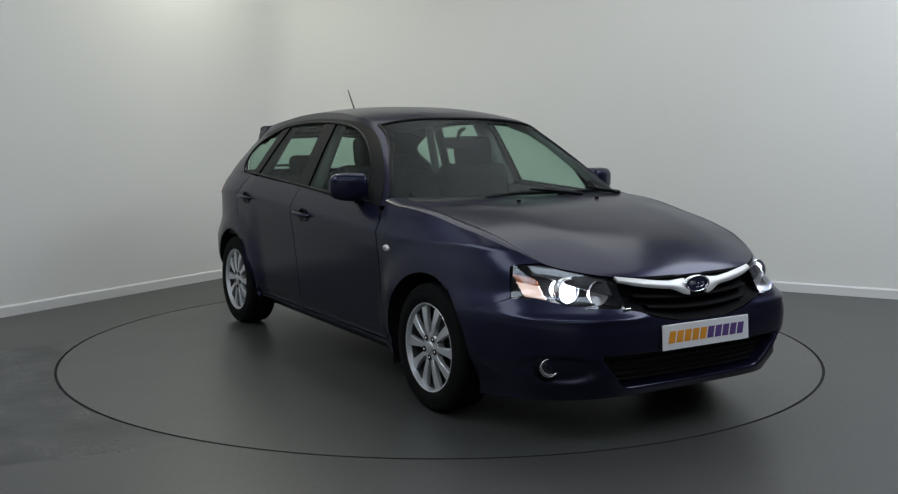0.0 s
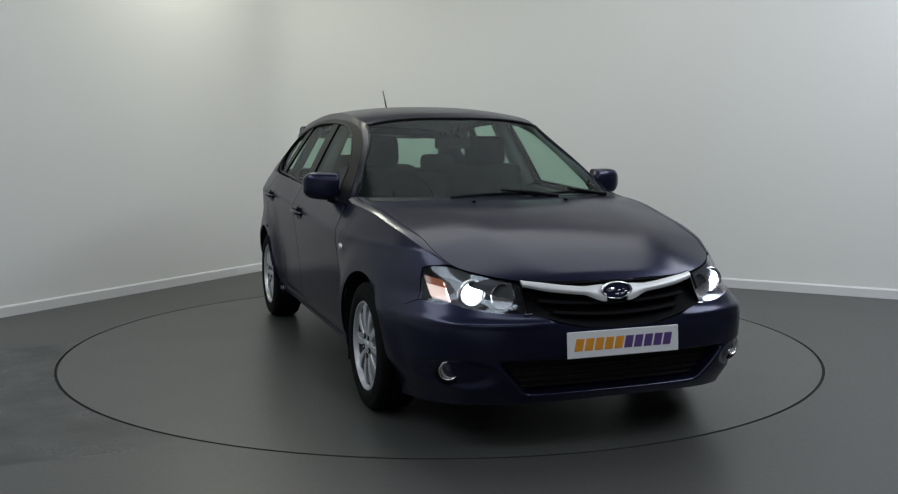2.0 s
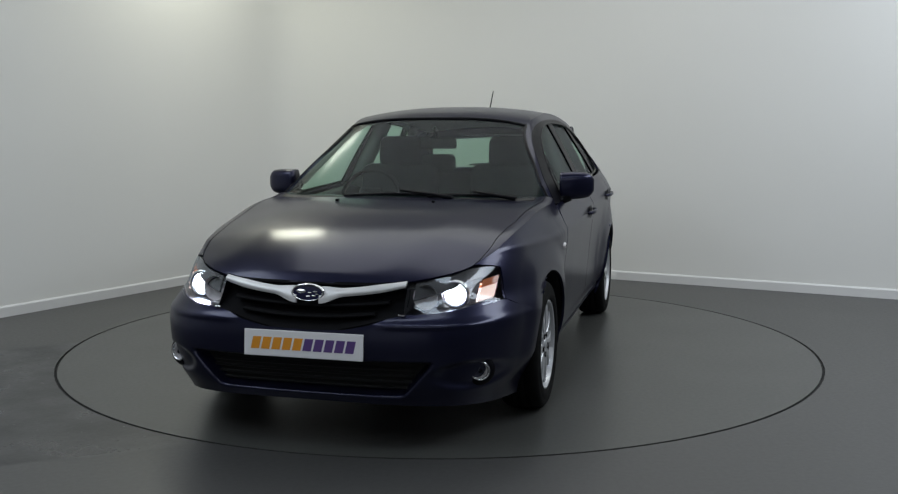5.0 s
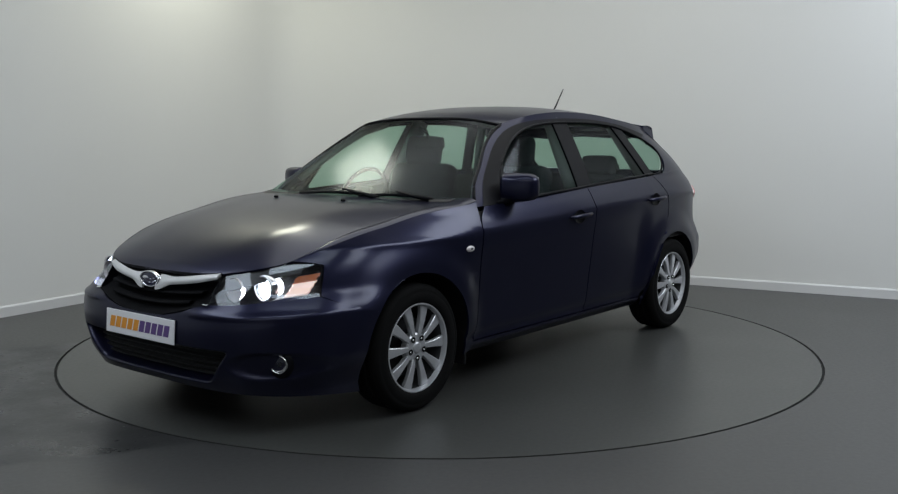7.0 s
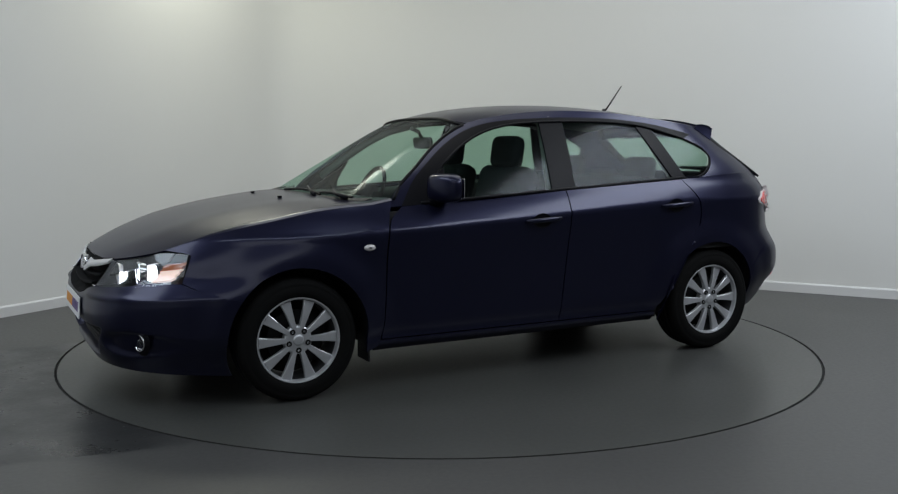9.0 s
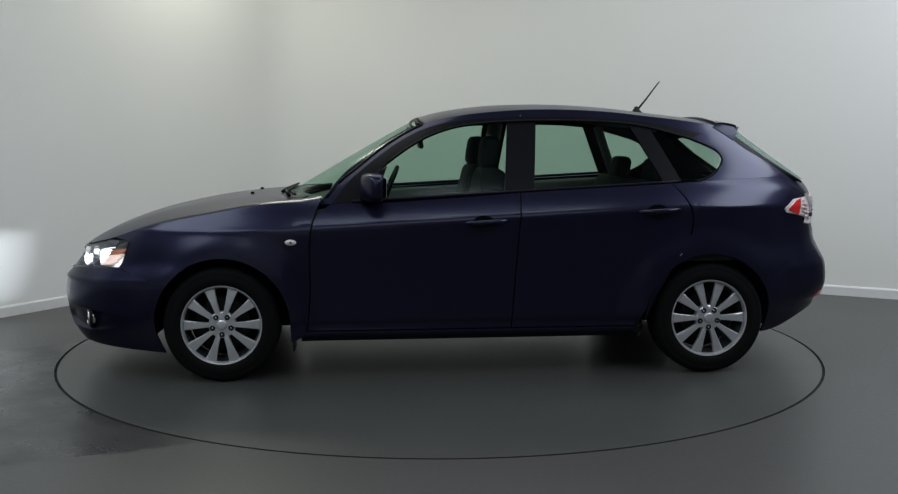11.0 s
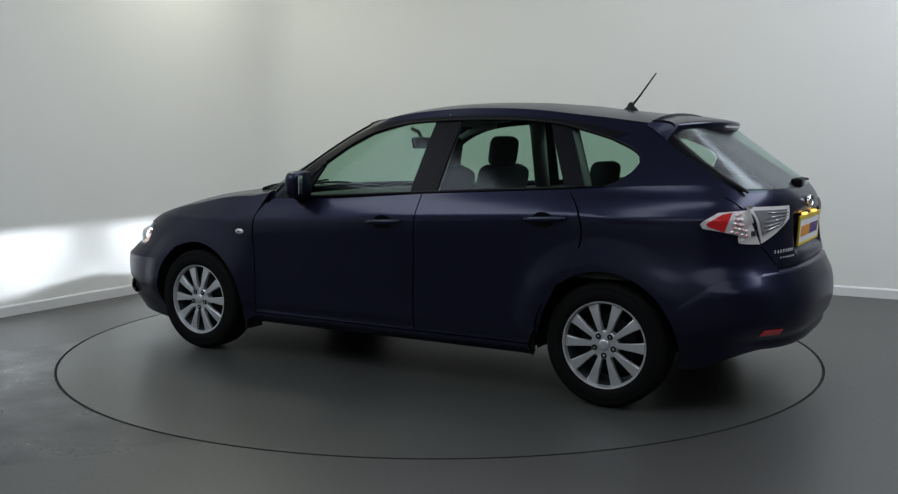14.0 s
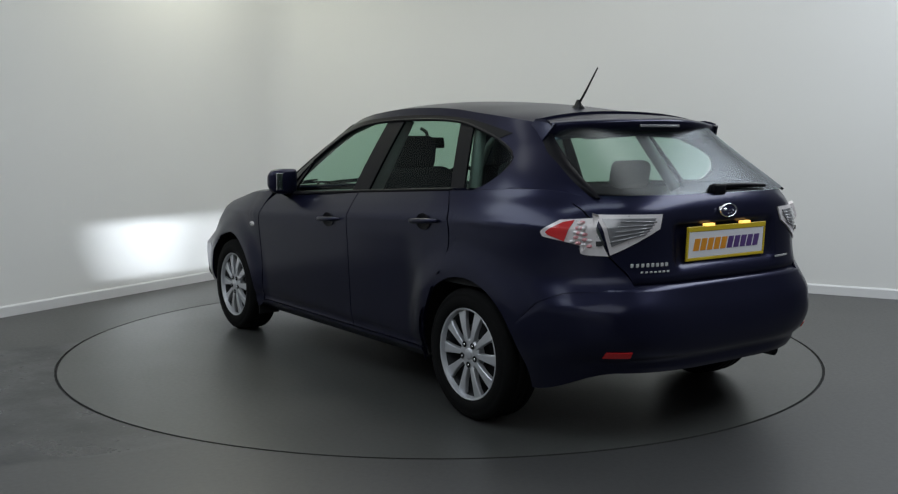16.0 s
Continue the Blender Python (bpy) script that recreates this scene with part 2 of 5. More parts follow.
# ---- the car's form (x forward, y to its left, z up; origin between the axles) ----
NOSE = table((0.08, 2.04), (0.14, 2.12), (0.20, 2.16), (0.28, 2.20), (0.40, 2.222), (0.50, 2.22), (0.58, 2.19), (0.65, 2.15), (0.70, 2.115),
             (0.75, 2.06), (0.80, 1.99), (0.85, 1.90), (0.90, 1.78), (0.95, 1.66), (1.05, 1.5))
TAIL = table((0.10, -1.93), (0.20, -2.02), (0.28, -2.08), (0.35, -2.12), (0.45, -2.142), (0.56, -2.134), (0.64, -2.108), (0.72, -2.082), (0.78, -2.070),
             (0.84, -2.065), (0.92, -2.06), (0.98, -2.05), (1.03, -2.02), (1.10, -1.95))
WIDTH = table((0.10, 0.79), (0.20, 0.822), (0.30, 0.846), (0.50, 0.864), (0.70, 0.868), (0.845, 0.870), (0.87, 0.862), (0.93, 0.828), (0.98, 0.795), (1.05, 0.765), (1.12, 0.74))
LEAN = table((0.10, 0.012), (0.20, 0.016), (0.30, 0.022), (0.50, 0.022), (0.70, 0.009), (0.80, 0.001), (0.9, 0.0), (1.12, 0.0))     # the doors lean in below the shoulder
X0 = 0.9
F_ARCH, R_ARCH = (1.300, 0.305), (-1.305, 0.305)


def pf(z):
    """How square the front corners are in plan."""
    return 4.1 - 0.8 * sst(0.5, 0.64, z)


def pr(z):
    return 4.3 - 0.7 * sst(0.56, 0.72, z) - 0.9 * sst(0.48, 0.30, z)


def wide(x, z):
    zn = z + 0.055 * min(max(x, -1.0), 1.0)
    w = WIDTH(zn) - LEAN(zn) * sst(1.0, 0.8, abs(x)) + 0.0025 * math.exp(-((zn - 0.853) / 0.011) ** 2) - 0.06 * sst(0.85, 1.5, x) * sst(0.5, 0.9, z) - 0.045 * sst(1.2, 1.75, x) * sst(0.36, 0.18, z)
    for cx, cz in (F_ARCH, R_ARCH):     # the flared wheel arches
        d = math.hypot(x - cx, z - cz)
        w += 0.016 * sst(0.52, 0.38, d) * sst(0.2, 0.4, z)
    return w - 0.010 * math.exp(-((z - 0.285) / 0.02) ** 2) * sst(1.0, 0.9, abs(x))


def side(x, z):
    """Half width of the lower body at x, z."""
    w = wide(x, z)
    if x > X0:
        return w * (1 - min((x - X0) / (NOSE(z) - X0), 0.9999) ** pf(z)) ** (1 / pf(z))
    if x < -X0:
        return w * (1 - min((-X0 - x) / (-X0 - TAIL(z)), 0.9999) ** pr(z)) ** (1 / pr(z))
    return w


def nose(a, z):
    """The front end's surface: a from 0 at the middle to 90 at the side (degrees, negative to the right)."""
    s, c = math.sin(radians(abs(a))), max(math.cos(radians(a)), 0.0)
    x = X0 + (NOSE(z) - X0) * c ** (2 / pf(z))
    return Vector((x, math.copysign(wide(x, z) * s ** (2 / pf(z)), a), z))


def tail(a, z):
    s, c = math.sin(radians(abs(a))), max(math.cos(radians(a)), 0.0)
    x = -X0 + (TAIL(z) + X0) * c ** (2 / pr(z))
    return Vector((x, math.copysign(wide(x, z) * s ** (2 / pr(z)), a), z))


def nose_a(y, z):
    """The angle on the front end at which it is y wide."""
    lo, hi = 0.0, 90.0
    for _ in range(24):
        m = (lo + hi) / 2
        lo, hi = (m, hi) if nose(m, z).y < abs(y) else (lo, m)
    return math.copysign(lo, y)


def tail_a(y, z):
    lo, hi = 0.0, 90.0
    for _ in range(24):
        m = (lo + hi) / 2
        lo, hi = (m, hi) if tail(m, z).y < abs(y) else (lo, m)
    return math.copysign(lo, y)


# greenhouse
SCREEN = table((0.90, 1.10), (0.96, 1.00), (1.10, 0.765), (1.25, 0.505), (1.36, 0.305), (1.40, 0.225), (1.45, 0.10))
HATCH = table((0.95, -2.06), (1.02, -2.02), (1.10, -1.915), (1.20, -1.78), (1.30, -1.652), (1.38, -1.565), (1.45, -1.49))
GX, GPF, GPR = -0.4, 5.8, 5.6


def gwide(z):
    return 0.802 - 0.49 * (z - 0.97) - 0.16 * max(z - 0.97, 0) ** 2


def gside(x, z):
    w = gwide(z)
    if x > GX:
        return w * (1 - min((x - GX) / (SCREEN(z) - GX), 0.9999) ** GPF) ** (1 / GPF)
    return w * (1 - min((GX - x) / (GX - HATCH(z)), 0.9999) ** GPR) ** (1 / GPR)


def screen_x(y, z):
    return GX + (SCREEN(z) - GX) * (1 - min(abs(y) / gwide(z), 0.9999) ** GPF) ** (1 / GPF)


def hatch_x(y, z):
    return GX + (HATCH(z) - GX) * (1 - min(abs(y) / gwide(z), 0.9999) ** GPR) ** (1 / GPR)


ROOF_C = table((0.26, 1.392), (0.13, 1.428), (-0.01, 1.452), (-0.18, 1.470), (-0.36, 1.477), (-0.53, 1.477), (-0.70, 1.470), (-0.91, 1.453), (-1.08, 1.432), (-1.26, 1.412), (-1.47, 1.386), (-1.64, 1.364))
RAIL = ((0.80, 0.928), (0.70, 1.040), (0.60, 1.118), (0.45, 1.232), (0.29, 1.327), (0.17, 1.372), (-0.02, 1.407), (-0.21, 1.426), (-0.39, 1.435), (-0.64, 1.432), (-0.83, 1.420), (-0.99, 1.402), (-1.2, 1.378), (-1.45, 1.345))
RAIL_Z = table(*RAIL)
DLO = ((0.575, 0.940), (0.48, 1.095), (0.36, 1.196), (0.23, 1.275), (0.11, 1.322), (-0.02, 1.350), (-0.20, 1.366), (-0.39, 1.372), (-0.63, 1.372), (-0.81, 1.364), (-0.96, 1.348), (-1.10, 1.316), (-1.25, 1.274))
DLO_Z = table(*DLO)


def belt(x):
    return 0.975 - 0.055 * x


HOOD_Z = table((0, 0.684), (12, 0.688), (20, 0.702), (30, 0.722), (40, 0.750), (50, 0.803), (61, 0.848), (70, 0.877), (80, 0.915), (90, 0.942))
HOOD_C = table((2.13, 0.686), (2.08, 0.726), (1.93, 0.802), (1.75, 0.865), (1.57, 0.908), (1.40, 0.939), (1.18, 0.962), (0.95, 0.972))

# ---- setting ----
def slab(name, p, d, length, height, thick, material, inward, label, z0=0.0):
    """An upright wall from p along d; its face is on the line, its thickness behind."""
    bm = bmesh.new()
    back = -inward.normalized() * thick
    a, b = p, p + d * length
    vs = [bm.verts.new(v + Vector((0, 0, z))) for z in (z0, z0 + height) for v in (a, b, b + back, a + back)]
    for q in ((0, 1, 5, 4), (1, 2, 6, 5), (2, 3, 7, 6), (3, 0, 4, 7), (4, 5, 6, 7), (3, 2, 1, 0)):
        bm.faces.new([vs[i] for i in q])
    bmesh.ops.recalc_face_normals(bm, faces=bm.faces[:])
    return tagged(part(name, bm, material), label, "wall", kind="structure")


IN_L = Vector((-DIR_L.y, DIR_L.x, 0))
IN_L = IN_L if IN_L.dot(DIR_R) > 0 else -IN_L
IN_R = Vector((-DIR_R.y, DIR_R.x, 0))
IN_R = IN_R if IN_R.dot(DIR_L) > 0 else -IN_R
LEN_L, LEN_R = 12.5, 10.0
COVE, EASE = 0.75, 0.7
slab("wall_west", CORNER + DIR_L * (COVE + EASE), DIR_L, LEN_L - COVE - EASE, ROOM_H, 0.15, WALL, IN_L, "plain white painted studio wall")
WHITE_END = 6.1
slab("wall_north", CORNER + DIR_R * 3.2, DIR_R, WHITE_END - 3.2, ROOM_H, 0.15, WALL, IN_R, "plain pale grey painted studio wall")
# unseen dark stretch, added so the car doors mirror less light
slab("added_north_wall", CORNER + DIR_R * WHITE_END, DIR_R, LEN_R - WHITE_END, ROOM_H, 0.15, DARKWALL, IN_R, "unseen dark wall closing the studio, added to darken reflections")


def cove_line(off=0.0, n=40):
    """The north wall's bowed start, from its corner with the west wall, off metres into the room."""
    a, c, b = CORNER + DIR_L * COVE, CORNER + DIR_R * 1.17, CORNER + DIR_R * 3.2
    line_ = [a + DIR_L * EASE * (1 - k / 8) for k in range(8)]
    line_ += [a * (1 - u) ** 2 + c * 2 * u * (1 - u) + b * u * u for u in (k / n for k in range(n + 1))]
    for _ in range(14):       # plastered round where it meets the west wall
        line_ = [line_[0]] + [(line_[k - 1] + line_[k] * 2 + line_[k + 1]) / 4 for k in range(1, len(line_) - 1)] + [line_[-1]]
    pts = []
    for k, p in enumerate(line_):
        d = (line_[min(k + 1, len(line_) - 1)] - line_[max(k - 1, 0)]).normalized()
        pts.append(p + Vector((d.y, -d.x, 0)) * off)
    return pts


def cove_strip(name, prof, material, label, category, rim=0.0):
    bm = bmesh.new()
    cols = [[p + Vector((0, 0, z)) for p in cove_line(o)] for o, z in prof]
    skin(bm, cols, DIR_L + DIR_R, rim)
    return tagged(part(name, bm, material), label, category, kind="structure")


cove_strip("wall_corner", ((0, 0), (0, ROOM_H / 2), (0, ROOM_H)), WALL, "gently bowed white stretch of studio wall", "wall", 0.15)
slab("wall_south", CORNER + DIR_L * LEN_L - DIR_R * 0.15, DIR_R, LEN_R + 0.3, ROOM_H, 0.15, WALL, -DIR_L, "plain white wall closing the studio")
# also unseen and kept dark for the car's reflections
slab("wall_east", CORNER + DIR_R * LEN_R, DIR_L, LEN_L, ROOM_H, 0.15, DARKWALL, -DIR_R, "unseen dark wall closing the studio, added to darken reflections")


def skirting(name, p, d, length, inward):
    bm = bmesh.new()
    prof = ((0.0, 0.0), (0.014, 0.0), (0.014, 0.068), (0.009, 0.078), (0.0, 0.080))
    i = inward.normalized()
    rows = [[bm.verts.new(p + d * s + i * (a + 0.001) + Vector((0, 0, z))) for a, z in prof] for s in (0.0, length)]
    for k in range(len(prof) - 1):
        bm.faces.new((rows[0][k], rows[0][k + 1], rows[1][k + 1], rows[1][k]))
    for r in rows:
        bm.faces.new(r)
    bmesh.ops.recalc_face_normals(bm, faces=bm.faces[:])
    return tagged(part(name, bm, SKIRT), "white painted skirting board along the wall", "baseboard", kind="structure")


skirting("baseboard", CORNER + DIR_L * (COVE + EASE), DIR_L, LEN_L - COVE - EASE, IN_L)
skirting("baseboard", CORNER + DIR_R * 3.2, DIR_R, WHITE_END - 3.2, IN_R)
cove_strip("baseboard", ((0.015, 0.0), (0.015, 0.068), (0.010, 0.078), (0.001, 0.080)), SKIRT, "white painted skirting board along the bowed wall", "baseboard")

DISC_C, DISC_R = Vector((-0.0165, 0.085, 0)), 2.261


def floor_sheet():
    bm = bmesh.new()
    a, b = CORNER - DIR_L * 0.1 - DIR_R * 0.1, LEN_L + 0.2
    n = 96
    ring = [bm.verts.new(DISC_C + Vector((math.cos(2 * math.pi * k / n), math.sin(2 * math.pi * k / n), 0)) * (DISC_R + 0.007)) for k in range(n)]
    low = [bm.verts.new(v.co - Vector((0, 0, 0.05))) for v in ring]
    far = []
    for k in range(n):      # out to the room's edges, by rays from the disc
        d = Vector((math.cos(2 * math.pi * k / n), math.sin(2 * math.pi * k / n), 0))
        far.append(bm.verts.new(DISC_C + d * 16.0))
    for k in range(n):
        j = (k + 1) % n
        bm.faces.new((ring[k], far[k], far[j], ring[j]))
        bm.faces.new((ring[j], low[j], low[k], ring[k]))
    bm.faces.new(low)
    return tagged(part("floor", bm, FLOOR), "dark grey smooth resin studio floor", "floor", kind="structure")


floor_sheet()
bm = bmesh.new()
box(bm, CORNER + DIR_L * LEN_L / 2 + DIR_R * LEN_R / 2 + Vector((0, 0, ROOM_H + 0.06)), (LEN_R + 0.4, LEN_L + 0.4, 0.1),
    Matrix.Rotation(math.atan2(DIR_R.y, DIR_R.x), 4, "Z"))
tagged(part("ceiling", bm, CEIL), "plain pale ceiling over the studio", "ceiling", kind="structure")

# bodies for the added lamps; none of them is in view
for lx, ly, sx, sy, watts, col in ADDED_PANELS:
    lamp = empty("added_ceiling_panel")
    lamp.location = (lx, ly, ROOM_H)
    tagged(lamp, "flat rectangular light panel added out of view under the ceiling", "light", "ceiling lights")
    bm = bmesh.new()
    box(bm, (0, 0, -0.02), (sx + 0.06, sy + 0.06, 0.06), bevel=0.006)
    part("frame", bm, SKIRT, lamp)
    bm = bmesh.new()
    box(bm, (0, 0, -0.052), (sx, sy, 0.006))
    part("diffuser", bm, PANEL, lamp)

turntable = empty("turntable")
turntable.location = DISC_C
tagged(turntable, "round grey motorised turntable set flush in the floor", "turntable")
bm = bmesh.new()
n = 128
rim_t = [bm.verts.new((math.cos(2 * math.pi * k / n) * (DISC_R - 0.009), math.sin(2 * math.pi * k / n) * (DISC_R - 0.009), 0.0)) for k in range(n)]
rim_b = [bm.verts.new((v.co.x, v.co.y, -0.045)) for v in rim_t]
bm.faces.new(rim_t)
for k in range(n):
    bm.faces.new((rim_b[k], rim_b[(k + 1) % n], rim_t[(k + 1) % n], rim_t[k]))
part("platform", bm, DISC, turntable)
# black ring in place of the shade inside the turntable's gap
bm = bmesh.new()
lathe(bm, ((DISC_R - 0.009, -0.012), (DISC_R + 0.007, -0.012)), "z", 128)
part("gap_shade_ring", bm, GAP, turntable, "thin black ring standing for the shade in the gap")

# ---- the car ----
car = empty("car")
tagged(car, "dark navy blue five-door hatchback with lit headlamps on the turntable", "car")
SIDES = ((1, "left"), (-1, "right"))


def mir(grid, s):
    return [[Vector((p[0], p[1] * s, p[2])) for p in row] for row in grid]


def side_grid(rows):
    return [[Vector((q[0], side(q[0], q[1]), q[1])) for q in row] for row in rows]


def g_grid(rows, off=0.0):
    return [[Vector((q[0], gside(q[0], q[1]) + off, q[1])) for q in row] for row in rows]


def panel(name, grid, out, material, parent, label="", rim=0.012):
    bm = bmesh.new()
    skin(bm, grid, out, rim)
    return part(name, bm, material, parent, label)


def gate_y(z):
    """Half width of the tailgate at height z."""
    return float(np.interp(z, (0.66, 0.72, 0.80, 0.97, 1.06), (0.53, 0.55, 0.615, 0.665, 0.70)))


HF = lambda z: float(np.interp(z, (1.035, 1.165, 1.29, 1.345), (0.849, 0.894, 0.913, 0.92)))     # the tailgate edge, as a share of the width


# -- hood
def hood_edge(a):
    """The hood's outer edge, by the angle on the front end; past 90 it runs back along the fender."""
    if a <= 90:
        return nose(a, HOOD_Z(a))
    x = X0 - (a - 90) * 0.02
    z = 0.942 + (X0 - x) * 0.17
    return Vector((x, side(x, z), z))


def hood_grid(nx=64, ny=40, gap=0.0):
    rows = []
    for i in range(nx + 1):
        a = 2 + 94 * (i / nx)
        e = hood_edge(a)
        ye = e.y - 0.045 * sst(35, 60, a) - gap
        xe = e.x
        row = []
        for j in range(-ny, ny + 1):
            f = j / ny
            x = xe + 0.14 * sst(75, 96, a) * (1 - abs(f) ** 2.5)      # the rear edge bows forward with the screen
            zc = HOOD_C(x)
            ze = e.z + 0.012 * sst(35, 60, a)
            z = zc - (zc - ze) * abs(f) ** 2.6
            # two raised flanks with a shallow dip between
            z += 0.004 * math.exp(-((abs(f) - 0.62) / 0.16) ** 2) * sst(15, 45, a) * sst(96, 70, a)
            row.append(Vector((x, ye * f, z)))
        rows.append(row)
    return rows


panel("hood", hood_grid(), (0, 0, 1), PAINT, car, "smooth navy painted hood")

for s, _ in SIDES:
    # -- front fender: side skin up to the crest, then a strip over to the hood
    crest = [hood_edge(a) for a in (40, 46, 52, 58, 65, 72, 80, 88, 92, 96)]
    top = curve(*[(p.x, p.z) for p in crest])
    arch = lambda a, c=F_ARCH, r=0.352: (c[0] + r * math.cos(radians(a)), c[1] + r * math.sin(radians(a)))
    bot = line((1.838, 0.606), (1.77, 0.572), (1.68, 0.540), *[arch(a) for a in range(35, 186, 6)], (0.948, 0.20))
    left = line((1.838, 0.606), (1.81, 0.67), (1.785, 0.732), (1.82, 0.742), (crest[0].x, crest[0].z))
    right = curve((0.948, 0.20), (0.875, 0.24), (0.848, 0.45), (0.842, 0.738), (0.825, 0.84), (crest[-1].x, crest[-1].z))
    rows = coons(bot, top, left, right, 84, 26, 0.003)
    g = side_grid(rows)
    bm = bmesh.new()
    skin(bm, mir(g, s), (0, s, 0))
    over = []
    for k in range(9):
        f = k / 8
        row = []
        for i in range(41):
            a = 40 + 56 * i / 40
            e = hood_edge(a)
            row.append(Vector((e.x, (e.y - (0.045 * sst(35, 60, a) - 0.004) * f) * s, e.z + 0.012 * sst(35, 60, a) * math.sin(f * math.pi / 2))))
        over.append(row)
    skin(bm, over, (0, 0, 1))
    # flange rolled into the arch
    part("fender", bm, PAINT, car)

    # -- doors: skins below the belt
    zb = 0.262
    f_edge = curve((0.862, zb), (0.845, 0.45), (0.838, 0.738), (0.815, 0.86), (0.735, belt(0.735) - 0.002))
    b_edge = curve((-0.228, zb), (-0.245, 0.56), (-0.262, 0.80), (-0.275, belt(-0.275)))
    r_edge = curve((-0.90, zb), (-0.985, 0.40), (-1.10, 0.62), (-1.185, 0.76), (-1.195, 0.86), (-1.165, 0.95), (-1.10, belt(-1.1)))
    for nm, l, r in (("front_door", f_edge, b_edge), ("rear_door", b_edge, r_edge)):
        b = line(l(0), r(0))
        t = line(l(1), r(1))
        rows = coons(b, t, l, r, 40, 36, 0.0035)
        door = panel(nm, mir(side_grid(rows), s), (0, s, 0), PAINT, car)
        hx, hz = ((-0.08, 0.836) if nm == "front_door" else (-1.01, 0.889))
        bm = bmesh.new()    # recess cup behind the pull, as a shallow dark bowl
        y0 = side(hx, hz)
        lathe(bm, ((0.001, -0.001), (0.025, -0.001), (0.041, 0.001), (0.046, 0.0035)), "y", 28, (0, 0, 0))
        bmesh.ops.scale(bm, vec=(1.25, 1, 0.85), verts=bm.verts[:])
        bmesh.ops.transform(bm, matrix=Matrix.Translation((hx + 0.01, s * (y0 + 0.003), hz - 0.002)) @ Matrix.Diagonal((1, s, 1, 1)), verts=bm.verts[:])
        bmesh.ops.recalc_face_normals(bm, faces=bm.faces[:])
        part("handle_cup", bm, SATIN, door, smooth=True)
        bm = bmesh.new()
        pts = [(hx + 0.115 * q, s * (side(hx + 0.115 * q, hz) + 0.006 + 0.026 * (1 - q**4)), hz + 0.003 - 0.006 * q) for q in (-1, -0.85, -0.6, -0.3, 0, 0.3, 0.6, 0.85, 1)]
        tube(bm, pts, [0.006, 0.010, 0.012, 0.013, 0.013, 0.013, 0.012, 0.010, 0.006], 10)
        part("door_handle", bm, PAINT, door, smooth=True)

    # -- sill under the doors
    rows = coons(line((0.895, 0.200), (-0.91, 0.200)), line((0.885, 0.258), (-0.90, 0.258)), line((0.895, 0.200), (0.885, 0.258)), line((-0.91, 0.200), (-0.90, 0.258)), 30, 6)
    g = [[p - Vector((0, 0.06 * sst(0.25, 0.16, p.z), 0)) for p in row] for row in side_grid(rows)]
    panel("sill", mir(g, s), (0, s, 0), PAINT, car)

    # -- rear quarter below the belt
    b = line((-0.925, 0.20), *[(R_ARCH[0] + 0.352 * math.cos(radians(a)), R_ARCH[1] + 0.352 * math.sin(radians(a))) for a in range(-2, 156, 6)], (-1.665, 0.515), (-1.75, 0.600), (-1.86, 0.648), (tail(tail_a(gate_y(0.66) + 0.004, 0.66), 0.66).x, 0.66))
    t = curve((-1.10, belt(-1.1)), (-1.3, belt(-1.3)), (-1.5, belt(-1.5)), (-1.7, 1.06), (-1.86, 1.035))
    l = curve((-0.925, 0.20), (-0.99, 0.40), (-1.105, 0.62), (-1.19, 0.76), (-1.20, 0.86), (-1.17, 0.95), (-1.10, belt(-1.1)))
    r = line(*[(tail(tail_a(gate_y(z) + 0.004, z), z).x, z) for z in (0.66, 0.72, 0.76, 0.80, 0.88, 0.94, 0.98, 1.01)], (-1.86, 1.035))
    g = side_grid(coons(b, t, l, r, 80, 40, 0.002))
    panel("rear_quarter_panel", mir(g, s), (0, s, 0), PAINT, car)

    # -- painted pillar and roof rail round the side windows
    n = 70
    lo, up = curve(*DLO), curve(*RAIL)
    us = [k / n for k in range(n + 1)]
    g = []
    for k in range(7):
        f = k / 6
        row = []
        for u in us:
            p = lo(u * 1.0) * (1 - f) + up(min(u, 1.0)) * f
            row.append(Vector((p[0], gside(p[0], p[1]), p[1])))
        g.append(row)
    panel("window_surround", mir(g, s), (0, s, 0), PAINT, car)
    g = []
    for k in range(3):
        row = []
        for u in us:
            share = (0.34 - 0.15 * sst(0.22, 0.5, u)) * k      # broader along the front pillar
            p = lo(u) * (1 - share) + up(u) * share
            row.append(Vector((p[0], gside(p[0], p[1]) + 0.003, p[1])))
        g.append(row)
    panel("door_frame", mir(g, s), (0, s, 0), SATIN, car, "black window frame", rim=0.006)
    # -- rear pillar between quarter window and tailgate
    win = curve(DLO[-1], (-1.38, 1.215), (-1.418, 1.165), (-1.365, 1.095), (-1.28, 1.050), (-1.10, belt(-1.1)))
    l = win
    edge = curve((-1.45, 1.345), (-1.49, 1.29), (-1.56, 1.225), (-1.66, 1.165), (-1.76, 1.10), (-1.86, 1.035))
    b = curve((-1.10, belt(-1.1)), (-1.3, belt(-1.3)), (-1.5, belt(-1.5)), (-1.7, 1.06), (-1.86, 1.035))
    rows = coons(lambda u: win(u), lambda u: edge(u), line(DLO[-1], (-1.45, 1.345)), curve((-1.10, belt(-1.1)), (-1.3, belt(-1.3)), (-1.5, belt(-1.5)), (-1.7, 1.06), (-1.86, 1.035)), 36, 20)

